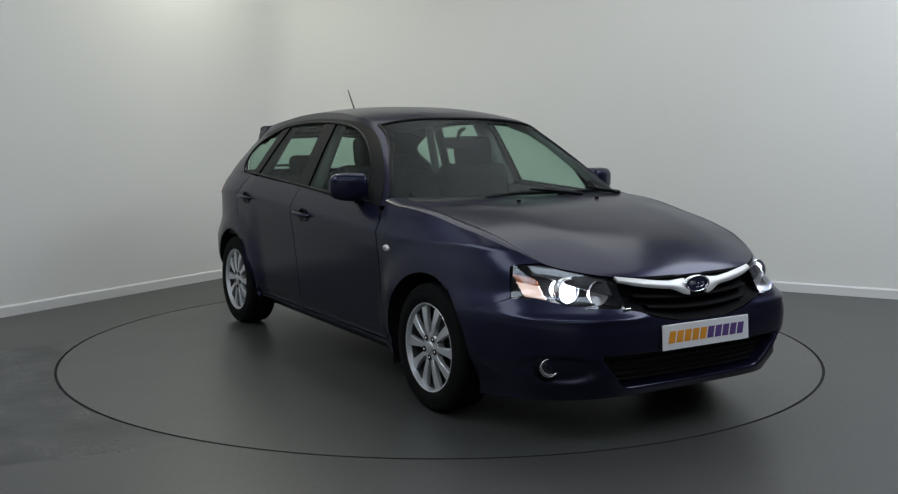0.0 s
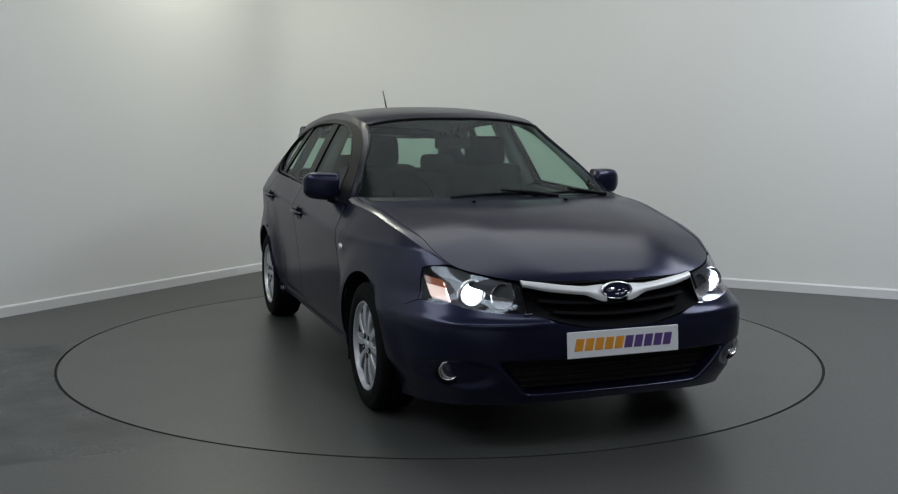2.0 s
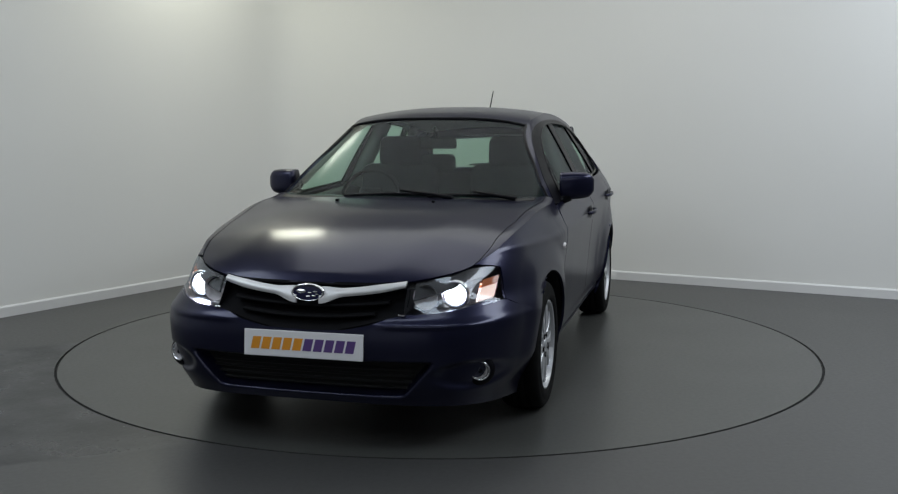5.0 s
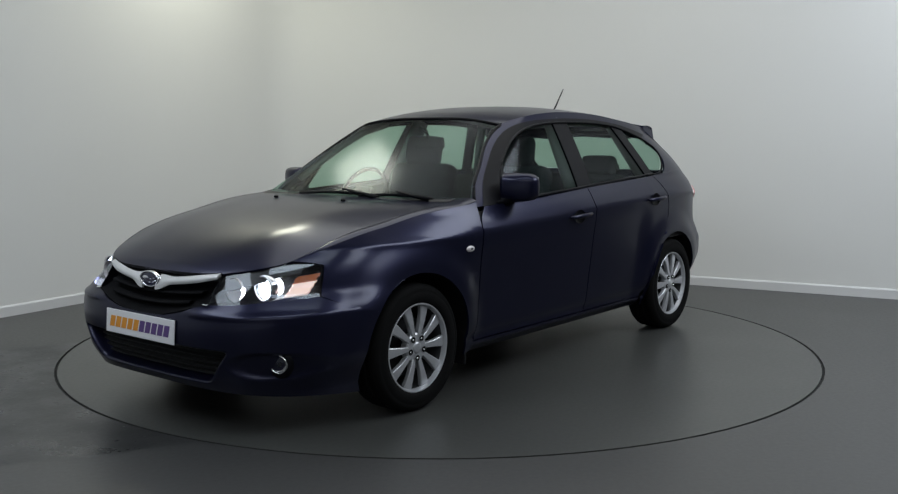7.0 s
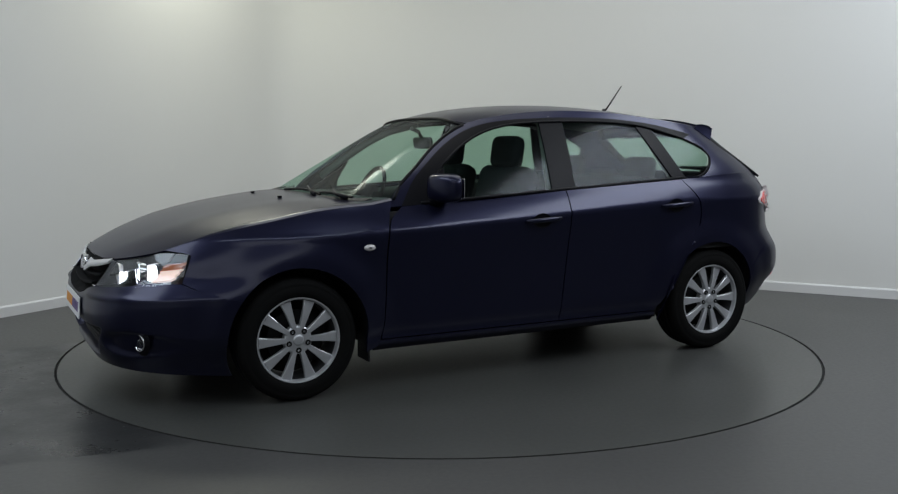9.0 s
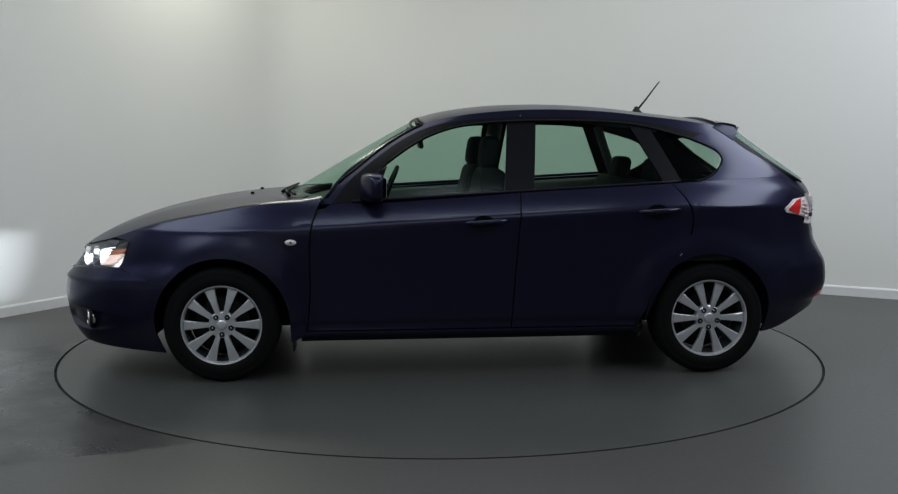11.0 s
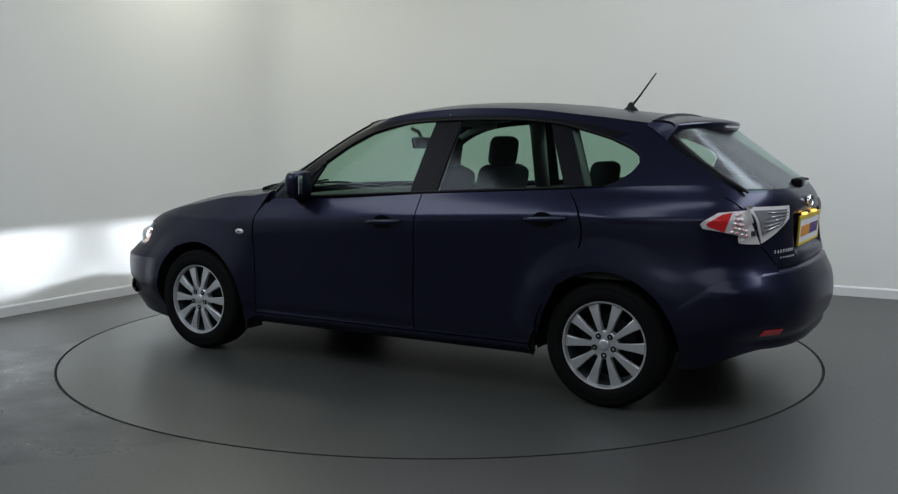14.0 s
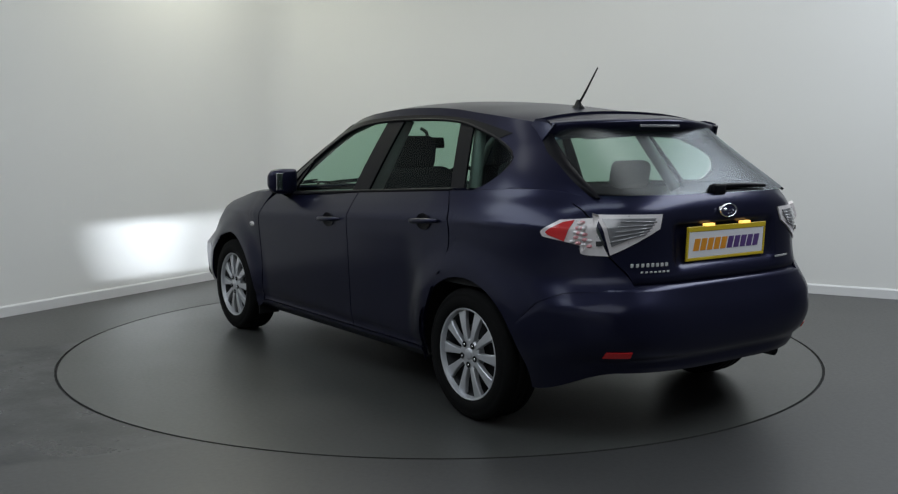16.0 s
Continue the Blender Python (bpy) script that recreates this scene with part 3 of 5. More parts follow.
    def blend(q):
        bz0 = belt(q[0])
        if q[1] < bz0:
            return Vector((q[0], side(q[0], q[1]), q[1]))
        d = side(q[0], bz0) - gside(q[0], bz0)
        return Vector((q[0], gside(q[0], q[1]) + d * sst(bz0 + 0.20, bz0 - 0.04, q[1]), q[1]))
    panel("rear_pillar", mir([[blend(q) for q in row] for row in rows], s), (0, s, 0), PAINT, car)
    # black border of the rear window, from the glass to the pillar
    rows = []
    for j in range(25):
        q = edge(j / 24)
        p = blend(q)
        y = gwide(q[1]) * (HF(q[1]) - 0.05)
        g0 = Vector((hatch_x(y, q[1]) + 0.004, y, q[1]))
        bow = Vector((-0.012, 0.004, 0))
        rows.append([g0.lerp(p, i / 6) + bow * math.sin(math.pi * i / 6) for i in range(7)])
    panel("tailgate_frame", mir(rows, s), (-1, s * 0.7, 0.3), SATIN, car, "black border of the rear window")

    # -- side glass and black pillars
    def dz(x):
        return DLO_Z(x) - 0.004
    bz = lambda x: belt(x) + 0.004
    panes = (
        ("front_door_glass", curve((0.52, bz(0.52)), (0.43, 1.13), (0.36, dz(0.36))), line((-0.195, bz(-0.195)), (-0.235, dz(-0.235))), 0.36, -0.235),
        ("rear_door_glass", line((-0.345, bz(-0.345)), (-0.385, dz(-0.385))), line((-1.075, bz(-1.075)), (-0.925, dz(-0.925))), -0.385, -0.925),
    )
    for nm, l, r, xa, xb in panes:
        b = line(l(0), r(0))
        t = curve(*[(xa + (xb - xa) * k / 12, dz(xa + (xb - xa) * k / 12)) for k in range(13)])
        rows = coons(b, t, l, r, 24, 14)
        panel(nm, mir(g_grid(rows, -0.012), s), (0, s, 0), GLASS, car, "greenish tinted glass", rim=0.0)
    t = curve(*[(x, dz(x)) for x in (-0.985, -1.05, -1.10, -1.17, -1.24)])
    r = curve((-1.16, bz(-1.16)), (-1.28, 1.058), (-1.36, 1.102), (-1.405, 1.165), (-1.37, 1.212), (-1.24, dz(-1.24)))
    l = line((-1.135, bz(-1.135)), (-0.985, dz(-0.985)))
    rows = coons(line((-1.135, bz(-1.135)), (-1.16, bz(-1.16))), t, l, r, 20, 16)
    panel("quarter_glass", mir(g_grid(rows, -0.010), s), (0, s, 0), GLASS, car, "greenish tinted glass", rim=0.0)
    for nm, l, r in (("centre_pillar", line((-0.19, bz(-0.19)), (-0.23, dz(-0.23))), line((-0.35, bz(-0.35)), (-0.39, dz(-0.39)))),
                     ("rear_door_pillar", line((-1.065, bz(-1.065)), (-0.91, dz(-0.91))), line((-1.165, bz(-1.165)), (-1.025, dz(-1.025))))):
        rows = coons(line(l(0), r(0)), line(l(1), r(1)), l, r, 4, 12)
        panel(nm, mir(g_grid(rows, -0.004), s), (0, s, 0), SATIN, car, "gloss black pillar")
    # mirror triangle at the foot of the front pillar
    rows = coons(line((0.68, belt(0.68)), (0.50, bz(0.50))), line((0.50, 1.07), (0.435, 1.13)), line((0.68, belt(0.68)), (0.50, 1.07)), line((0.50, bz(0.50)), (0.435, 1.13)), 6, 6)
    panel("mirror_triangle", mir(g_grid(rows, -0.003), s), (0, s, 0), SATIN, car)
    # rubber weather strip along the belt and trim round the opening
    bm = bmesh.new()
    tube(bm, [(x, s * (gside(x, belt(x)) + 0.001), belt(x) + 0.004) for x in np.linspace(0.62, -1.14, 24)], 0.0085, 8)
    part("belt_strip", bm, SATIN, car, smooth=True)
    bm = bmesh.new()
    ring = [lo(k / 40) for k in range(41)] + [win(k / 16) for k in range(1, 17)]
    tube(bm, [(p[0], s * (gside(p[0], p[1]) - 0.001), p[1]) for p in ring], 0.007, 6)
    part("window_trim", bm, SATIN, car, smooth=True)

# -- windscreen, roof, tailgate
def across(fn, z0f, z1f, yf, nu=36, nv=24, off=0.0):
    rows = []
    for j in range(nv + 1):
        v = j / nv
        row = []
        for i in range(nu + 1):
            f = 2 * i / nu - 1
            z = z0f(f) * (1 - v) + z1f(f) * v
            y = f * yf(z)
            row.append(Vector((fn(y, z) + off, y, z)))
        rows.append(row)
    return rows


RAIL_X = table(*[(z, x) for x, z in RAIL[:7]])
SCR_Y = lambda z: gside(RAIL_X(z), z) + 0.004
panel("windscreen", across(screen_x, lambda f: 0.962, lambda f: 1.392 - 0.044 * abs(f) ** 3, SCR_Y, off=-0.004), (1, 0, 0.6), DUSTY, car, "greenish laminated glass", rim=0.0)
bm = bmesh.new()
edge = [(screen_x(SCR_Y(z) * f, z) - 0.002, SCR_Y(z) * f, z) for z, f in
        [(0.962 + 0.386 * k / 20, -1) for k in range(21)] + [(1.392 - 0.044 * abs(f) ** 3, f) for f in np.linspace(-1, 1, 21)] + [(1.348 - 0.386 * k / 20, 1) for k in range(21)]]
tube(bm, edge, 0.009, 6)
part("windscreen_seal", bm, SATIN, car, smooth=True)

def roof_grid(x0, x1, nx=60, ny=36, lift=0.0):
    rows = []
    for i in range(nx + 1):
        row = []
        for j in range(-ny, ny + 1):
            f = j / ny
            xa = x0 - 0.03 * abs(f) ** 2.5
            x = xa + (x1 - xa) * i / nx
            zr = RAIL_Z(x)
            ye = gside(x, zr)
            y = ye * math.copysign(abs(f) ** 0.8, f)
            q = abs(y) / ye
            row.append(Vector((x, y, zr + (ROOF_C(x) - zr) * (1 - q ** 2.4) + lift)))
        rows.append(row)
    return rows


panel("roof", roof_grid(0.245, -1.45), (0, 0, 1), PAINT, car)
panel("headliner", roof_grid(0.18, -1.40, 20, 12, -0.035), (0, 0, -1), LINER, car, "pale grey cloth headliner", rim=0.0)

panel("rear_glass", across(hatch_x, lambda f: 1.035 + 0.012 * f * f, lambda f: 1.35, lambda z: gwide(z) * (HF(z) - 0.05), off=0.006), (-1, 0, 0.5), REAR_GLASS, car, "dark tinted heated rear window", rim=0.0)
def tail_band(z0, z1, a0, a1, nu=40, nv=16, off=0.0):
    return [[tail(a0 + (a1 - a0) * i / nu, z0(a0 + (a1 - a0) * i / nu) * (1 - j / nv) + z1(a0 + (a1 - a0) * i / nu) * j / nv) + Vector((-off, 0, 0)) for i in range(nu + 1)] for j in range(nv + 1)]


def tailgate_grid():
    rows = []
    for j in range(25):
        z = 0.665 + 0.375 * j / 24
        a = tail_a(gate_y(z), z)
        row = []
        for i in range(61):
            f = 2 * i / 60 - 1
            p = tail(a * f, z)
            p.x += 0.022 * sst(0.34, 0.30, abs(p.y)) * sst(0.735, 0.75, z) * sst(0.925, 0.905, z)      # plate recess
            p.x += 0.03 * sst(0.70, 0.665, z)
            row.append(p)
        rows.append(row)
    return rows


panel("tailgate", tailgate_grid(), (-1, 0, 0), PAINT, car, "navy tailgate panel below the rear window")


def rear_bumper_grid():
    rows = []
    for j in range(29):
        v = j / 28
        row = []
        for i in range(-60, 61):
            f = i / 60
            z0 = 0.205 + 0.105 * sst(1.0, 0.45, abs(f))
            z1 = 0.694 - 0.12 * sst(0.84, 1.0, abs(f))
            z = z0 + (z1 - z0) * v
            dx = 0.352 ** 2 - (z - R_ARCH[1]) ** 2
            xe = R_ARCH[0] - (math.sqrt(dx) if dx > 0 and z < 0.5 else 0.294 + (z - 0.5) * 0.72)
            lo, hi = 20.0, 90.0
            for _ in range(20):
                m = (lo + hi) / 2
                lo, hi = (m, hi) if tail(m, z).x < xe else (lo, m)
            p = tail(lo * math.copysign(abs(f) ** 0.85, f), z)
            p.x += 0.055 * sst(0.93, 1.0, v) * sst(0.95, 0.8, abs(f))      # the step on top of the bumper
            tuck = 0.003 * sst(0.76, 0.82, v) * sst(0.5, 0.66, abs(f))
            p.x, p.y = p.x + tuck, p.y * (1 - tuck)
            p.x += 0.015 * math.exp(-((z - 0.36) / 0.018) ** 2) * sst(0.8, 0.5, abs(f))
            row.append(p)
        rows.append(row)
    return rows


panel("rear_bumper", rear_bumper_grid(), (-1, 0, 0), PAINT, car)


def front_bumper_grid():
    rows = []
    for j in range(57):
        v = j / 56
        row = []
        for i in range(-110, 111):
            f = i / 110
            af = abs(f)
            z0 = 0.200 - 0.055 * af * af
            yq = nose(72 * af ** 1.15, 0.57).y
            z1 = float(np.interp(yq, (0, 0.14, 0.25, 0.33, 0.41, 0.52, 0.62, 0.70, 0.76, 0.86), (0.505, 0.511, 0.534, 0.559, 0.574, 0.578, 0.590, 0.610, 0.602, 0.515)))
            z = z0 + (z1 - z0) * v
            dx = 0.352 ** 2 - (z - F_ARCH[1]) ** 2
            xe = F_ARCH[0] + math.sqrt(max(dx, 0.0))
            lo, hi = 20.0, 90.0
            for _ in range(18):
                m = (lo + hi) / 2
                lo, hi = (m, hi) if nose(m, z).x > xe else (lo, m)
            p = nose(lo * math.copysign(af ** 1.15, f), z)
            y = abs(p.y)
            # lower air intake: wide mouth, narrower at its foot
            wy = 0.40 + 0.12 * (z - 0.24) / 0.14
            m = sst(wy + 0.02, wy - 0.03, y) * sst(0.232, 0.262, z) * sst(0.392, 0.368, z)
            p.x -= 0.075 * m
            # fog lamp pockets
            m = sst(0.115, 0.07, math.hypot((y - 0.665) * 0.75, (z - 0.325) * 1.7))
            p.x -= 0.028 * m
            p.x += 0.012 * math.exp(-((z - 0.535) / 0.014) ** 2) * sst(0.25, 0.4, y)
            row.append(p)
        rows.append(row)
    return rows


panel("front_bumper", front_bumper_grid(), (1, 0, 0), PAINT, car)

# -- inner structure behind the gaps and in the wheel houses, blackened to stand for shade
bm = bmesh.new()
box(bm, (0.1, 0, 0.33), (3.5, 1.04, 0.20), bevel=0.03)
box(bm, (0.0, 0, 0.265), (1.70, 1.50, 0.12), bevel=0.02)
box(bm, (1.46, 0, 0.46), (0.96, 1.08, 0.36), bevel=0.04)
box(bm, (-1.52, 0, 0.55), (0.86, 1.06, 0.5), bevel=0.04)
part("underbody", bm, GAP, car, "black underside")
for s, _ in SIDES:
    rows = coons(line((0.90, 0.22), (-0.93, 0.22)), line((0.90, 0.90), (-0.95, 1.01)), line((0.90, 0.22), (0.90, 0.90)), line((-0.93, 0.22), (-0.95, 1.01)), 24, 14)
    g = [[p - Vector((0, 0.022, 0)) for p in row] for row in side_grid(rows)]
    panel("inner_side", mir(g, s), (0, s, 0), GAP, car, rim=0.0)
    rows = coons(line((-0.95, 0.62), (-1.80, 0.62)), line((-0.95, 1.01), (-1.86, 1.00)), line((-0.95, 0.62), (-0.95, 1.01)), line((-1.80, 0.62), (-1.86, 1.00)), 20, 10)
    g = [[p - Vector((0, 0.03, 0)) for p in row] for row in side_grid(rows)]
    panel("inner_quarter", mir(g, s), (0, s, 0), GAP, car, rim=0.0)
    for cx, cz in (F_ARCH, R_ARCH):     # wheel house liner
        bm = bmesh.new()
        arcs = [(cx + 0.362 * math.cos(radians(a)), cz + 0.362 * math.sin(radians(a))) for a in range(-10, 191, 10)]
        grid = [[Vector((x, s * min(y, side(x, max(z, 0.2)) - 0.012), z)) for x, z in arcs] for y in (0.50, 0.62, 0.74, 0.86)]
        skin(bm, grid, (0, 0, -1), 0.0)
        part("wheel_house", bm, BLACK, car, smooth=True)
        bm = bmesh.new()
        disc = [bm.verts.new((cx + 0.37 * math.cos(2 * math.pi * k / 24), s * 0.50, cz + 0.37 * math.sin(2 * math.pi * k / 24))) for k in range(24) if cz + 0.37 * math.sin(2 * math.pi * k / 24) > 0.24]
        bm.faces.new(disc)
        part("wheel_house_wall", bm, GAP, car)
    # mud flap behind the front wheel
    for x, z0 in ((0.935, 0.14),):
        bm = bmesh.new()
        box(bm, (x, s * 0.765, z0 + 0.10), (0.012, 0.14, 0.17), bevel=0.004)
        part("mud_flap", bm, BLACK, car)
g = [[p + Vector((0, 0, -0.03)) for p in row] for row in hood_grid(24, 12)]
panel("hood_inner", [[Vector((p.x, p.y * 1.02, p.z)) for p in row] for row in g], (0, 0, 1), GAP, car, rim=0.0)
g = [[nose(-48 + 96 * i / 40, 0.20 + 0.50 * j / 12) + Vector((-0.22, 0, 0)) for i in range(41)] for j in range(13)]
panel("nose_inner", g, (1, 0, 0), GAP, car, rim=0.0)


# -- wheels
def make_wheel(x, s):
    """A wheel at an axle's end: tyre, alloy rim with ten flat spokes, nuts and cap."""
    w = empty("wheel", car)
    w.location = (x, s * 0.755, 0.3035)
    tagged(w, "black tyre on a ten-spoke silver alloy rim")
    o = 0.098       # the tyre's outer wall
    bm = bmesh.new()
    prof = [(0.205, -0.085), (0.235, -0.100), (0.272, -0.098), (0.292, -0.088), (0.301, -0.075), (0.303, -0.05), (0.3005, -0.049), (0.3005, -0.043), (0.303, -0.042),
            (0.3035, -0.012), (0.301, -0.011), (0.301, -0.005), (0.3035, -0.004), (0.3035, 0.03), (0.3005, 0.031), (0.3005, 0.037), (0.303, 0.038), (0.301, 0.073),
            (0.294, 0.086), (0.284, 0.094), (0.272, 0.099), (0.268, 0.0975), (0.262, 0.1005), (0.240, 0.103), (0.222, 0.100), (0.214, 0.095), (0.207, 0.088)]
    lathe(bm, [(r, a * s) for r, a in prof], "y", 64, closed=True)
    bmesh.ops.recalc_face_normals(bm, faces=bm.faces[:])
    part("tyre", bm, RUBBER, w, smooth=True)
    # barrel coloured dark, so the gaps between the spokes look shaded
    bm = bmesh.new()
    prof = [(0.198, -0.09), (0.190, -0.02), (0.186, 0.04), (0.197, 0.072)]
    lathe(bm, [(r, a * s) for r, a in prof], "y", 64)
    bmesh.ops.recalc_face_normals(bm, faces=bm.faces[:])
    part("rim_barrel", bm, DASH, w, "inner barrel, darkened for the shade behind the spokes", smooth=True)
    bm = bmesh.new()
    prof = [(0.196, 0.070), (0.2005, 0.084), (0.203, 0.092), (0.209, 0.094), (0.2125, 0.090), (0.211, 0.080), (0.205, 0.0)]
    lathe(bm, [(r, a * s) for r, a in prof], "y", 64)
    # spokes: broad at the rim, waisted at the hub
    for k in range(10):
        a = 2 * math.pi * k / 10
        ca, sa = math.cos(a), math.sin(a)
        secs = []
        for r, hw, y, th in ((0.040, 0.0105, 0.078, 0.03), (0.075, 0.0125, 0.083, 0.026), (0.12, 0.0165, 0.084, 0.022), (0.165, 0.0225, 0.081, 0.020), (0.196, 0.0275, 0.077, 0.020)):
            row = []
            for q, dy in ((-1, -th), (-1, -0.003), (-0.82, 0.0), (0.82, 0.0), (1, -0.003), (1, -th)):
                t = q * hw
                row.append(bm.verts.new((r * ca - t * sa, s * (y + dy), r * sa + t * ca)))
            secs.append(row)
        for p, q in zip(secs, secs[1:]):
            for i in range(5):
                bm.faces.new((p[i], p[i + 1], q[i + 1], q[i]))
    lathe(bm, [(0.072, 0.045 * s), (0.070, 0.074 * s), (0.062, 0.080 * s), (0.034, 0.081 * s), (0.001, 0.081 * s)], "y", 40)
    bmesh.ops.recalc_face_normals(bm, faces=bm.faces[:])
    part("rim", bm, ALLOY, w)
    bm = bmesh.new()
    lathe(bm, [(0.001, 0.0885 * s), (0.018, 0.088 * s), (0.026, 0.0855 * s), (0.029, 0.080 * s)], "y", 32)
    bmesh.ops.recalc_face_normals(bm, faces=bm.faces[:])
    part("centre_cap", bm, ALLOY, w, smooth=True)
    for k in range(5):
        a = 2 * math.pi * k / 5 + math.pi / 2 + math.pi
        # pocket in black, for the shade round the nut
        bm = bmesh.new()
        lathe(bm, [(0.0145, 0.0845 * s), (0.0135, 0.0865 * s), (0.0115, 0.0855 * s), (0.0110, 0.081 * s), (0.001, 0.0808 * s)], "y", 16)
        bmesh.ops.translate(bm, vec=(0.050 * math.cos(a), 0, 0.050 * math.sin(a)), verts=bm.verts[:])
        pocket = part("nut_pocket", bm, GAP, w)
        bm = bmesh.new()
        lathe(bm, [(0.0068, 0.0808 * s), (0.0064, 0.087 * s), (0.005, 0.0885 * s), (0.001, 0.089 * s)], "y", 6)
        bmesh.ops.translate(bm, vec=(0.050 * math.cos(a), 0, 0.050 * math.sin(a)), verts=bm.verts[:])
        part("nut", bm, CHROME, pocket)
    bm = bmesh.new()    # brake disc behind the spokes, blackened to deepen the shade there
    lathe(bm, [(0.001, 0.035 * s), (0.07, 0.035 * s), (0.075, 0.02 * s), (0.138, 0.02 * s), (0.138, 0.0)], "y", 40)
    bmesh.ops.recalc_face_normals(bm, faces=bm.faces[:])
    part("brake_disc", bm, BLACK, w)
    bm = bmesh.new()
    lathe(bm, [(0.185, -0.06 * s), (0.001, -0.06 * s)], "y", 40)
    part("wheel_back", bm, GAP, w)
    return w


for s, _ in SIDES:
    for x in (1.305, -1.31):
        make_wheel(x, s)


# -- headlamps
def nose_at(y, z, off=0.0):
    p = nose(nose_a(y, z), z)
    return Vector((p.x + off, p.y, p.z))


def nose_ax(x, z):
    """The angle on the front end at which it lies at x."""
    lo, hi = 0.0, 90.0
    for _ in range(24):
        m = (lo + hi) / 2
        lo, hi = (m, hi) if nose(m, z).x > x else (lo, m)
    return lo


def disc_x(bm, prof, at, n=32, m=None):
    """A turned piece about an axis along x, at a place."""
    k = len(bm.verts)
    lathe(bm, prof, "x", n)
    bm.verts.ensure_lookup_table()
    vs = bm.verts[k:]
    if m:
        bmesh.ops.transform(bm, matrix=m, verts=vs)
    bmesh.ops.translate(bm, vec=at, verts=vs)


for s, _ in SIDES:
    b = curve((nose_a(0.408, 0.574), 0.574), (nose_a(0.52, 0.574), 0.574), (nose_a(0.63, 0.583), 0.583), (nose_ax(1.842, 0.604), 0.604))
    tip = (nose_ax(1.790, 0.736), 0.736)
    t = curve((nose_a(0.402, 0.690), 0.690), (24, HOOD_Z(24) - 0.006), (32, HOOD_Z(32) - 0.006), (39, HOOD_Z(39) - 0.006), tip)
    l = curve(b(0), (nose_a(0.404, 0.635), 0.635), t(0))
    r = curve(b(1), (nose_ax(1.814, 0.67), 0.67), t(1))
    rows = coons(b, t, l, r, 30, 16, 0.004)
    face = [[nose(q[0], q[1]) for q in row] for row in rows]
    lamp = panel("headlamp", mir([[p + Vector((-0.165, -0.01, 0)) for p in row] for row in face], s), (1, 0, 0), HOUSING, car, "clear headlamp with chrome reflectors, switched on", rim=0.0)
    # bezel: the dark wall from the lens edge back to the bowl
    bm = bmesh.new()
    loop = face[0] + [row[-1] for row in face[1:]] + face[-1][-2::-1] + [row[0] for row in face[-2:0:-1]]
    n = len(loop)
    va = [bm.verts.new((p.x - 0.003, p.y * s, p.z)) for p in loop]
    vb = [bm.verts.new((p.x - 0.170, (p.y - 0.01) * s, p.z)) for p in loop]
    for k in range(n):
        bm.faces.new((va[k], va[(k + 1) % n], vb[(k + 1) % n], vb[k]))
    part("bezel", bm, SATIN, lamp)
    # upper eyelid, a dark band over the bulbs
    lid = [[p + Vector((-0.012, 0, 0)) for p in row[2:-6]] for row in face[12:]]
    panel("eyelid", mir(lid, s), (1, 0, 0), HOUSING, lamp, "dark band above the bulbs")
    panel("lens", mir(face, s), (1, 0, 0), CLEAR, lamp, "clear plastic lens", rim=0.0)
    # low beam projector: chrome ring, bright face, shuttered bulb in a glowing tube
    c = nose_at(0.578, 0.640, -0.052)
    c.y *= s
    bm = bmesh.new()
    disc_x(bm, [(0.056, -0.02), (0.0605, 0.012), (0.057, 0.020), (0.048, 0.018), (0.042, 0.010), (0.040, -0.004)], c, 40)
    part("projector_ring", bm, CHROME, lamp, smooth=True)
    bm = bmesh.new()
    lens_prof = [(0.0405, 0.0), (0.036, 0.006), (0.0345, 0.008), (0.034, 0.009), (0.034, 0.0)]
    disc_x(bm, lens_prof, c, 40)
    part("projector_lens", bm, LAMP, lamp, "glowing white lens", smooth=True)
    # tube and shutter are given a glow too, so the lens looks evenly lit
    bm = bmesh.new()
    disc_x(bm, [(0.034, 0.008), (0.035, -0.03), (0.036, -0.066), (0.001, -0.066)], c, 24)
    part("projector_tube", bm, LAMP, lamp)
    bm = bmesh.new()
    box(bm, c + Vector((0.004, 0, 0.0205)), (0.002, 0.066, 0.034))
    part("shutter", bm, LAMP, lamp)
    bm = bmesh.new()
    vs = [bm.verts.new(c + Vector((-0.060, y, z))) for y, z in ((-0.028, 0.0035), (0.028, 0.0035), (0.028, 0.0085), (-0.028, 0.0085))]
    bm.faces.new(vs)
    bmesh.ops.recalc_face_normals(bm, faces=bm.faces[:])
    if bm.faces[:][0].normal.x < 0:
        bmesh.ops.reverse_faces(bm, faces=bm.faces[:])
    part("bulb", bm, BEAM, lamp, "bright white bulb")
    # main beam reflector with its small bulb
    c = nose_at(0.474, 0.634, -0.05)
    c.y *= s
    bm = bmesh.new()
    disc_x(bm, [(0.053, 0.024), (0.050, 0.014), (0.042, -0.004), (0.030, -0.016), (0.014, -0.022), (0.001, -0.023)], c, 14)
    part("main_reflector", bm, WHITE_LENS, lamp, "faceted chrome bowl")
    bm = bmesh.new()
    disc_x(bm, [(0.010, -0.02), (0.010, 0.006), (0.006, 0.011), (0.001, 0.012)], c, 16)
    part("main_bulb_cap", bm, ALLOY, lamp, smooth=True)
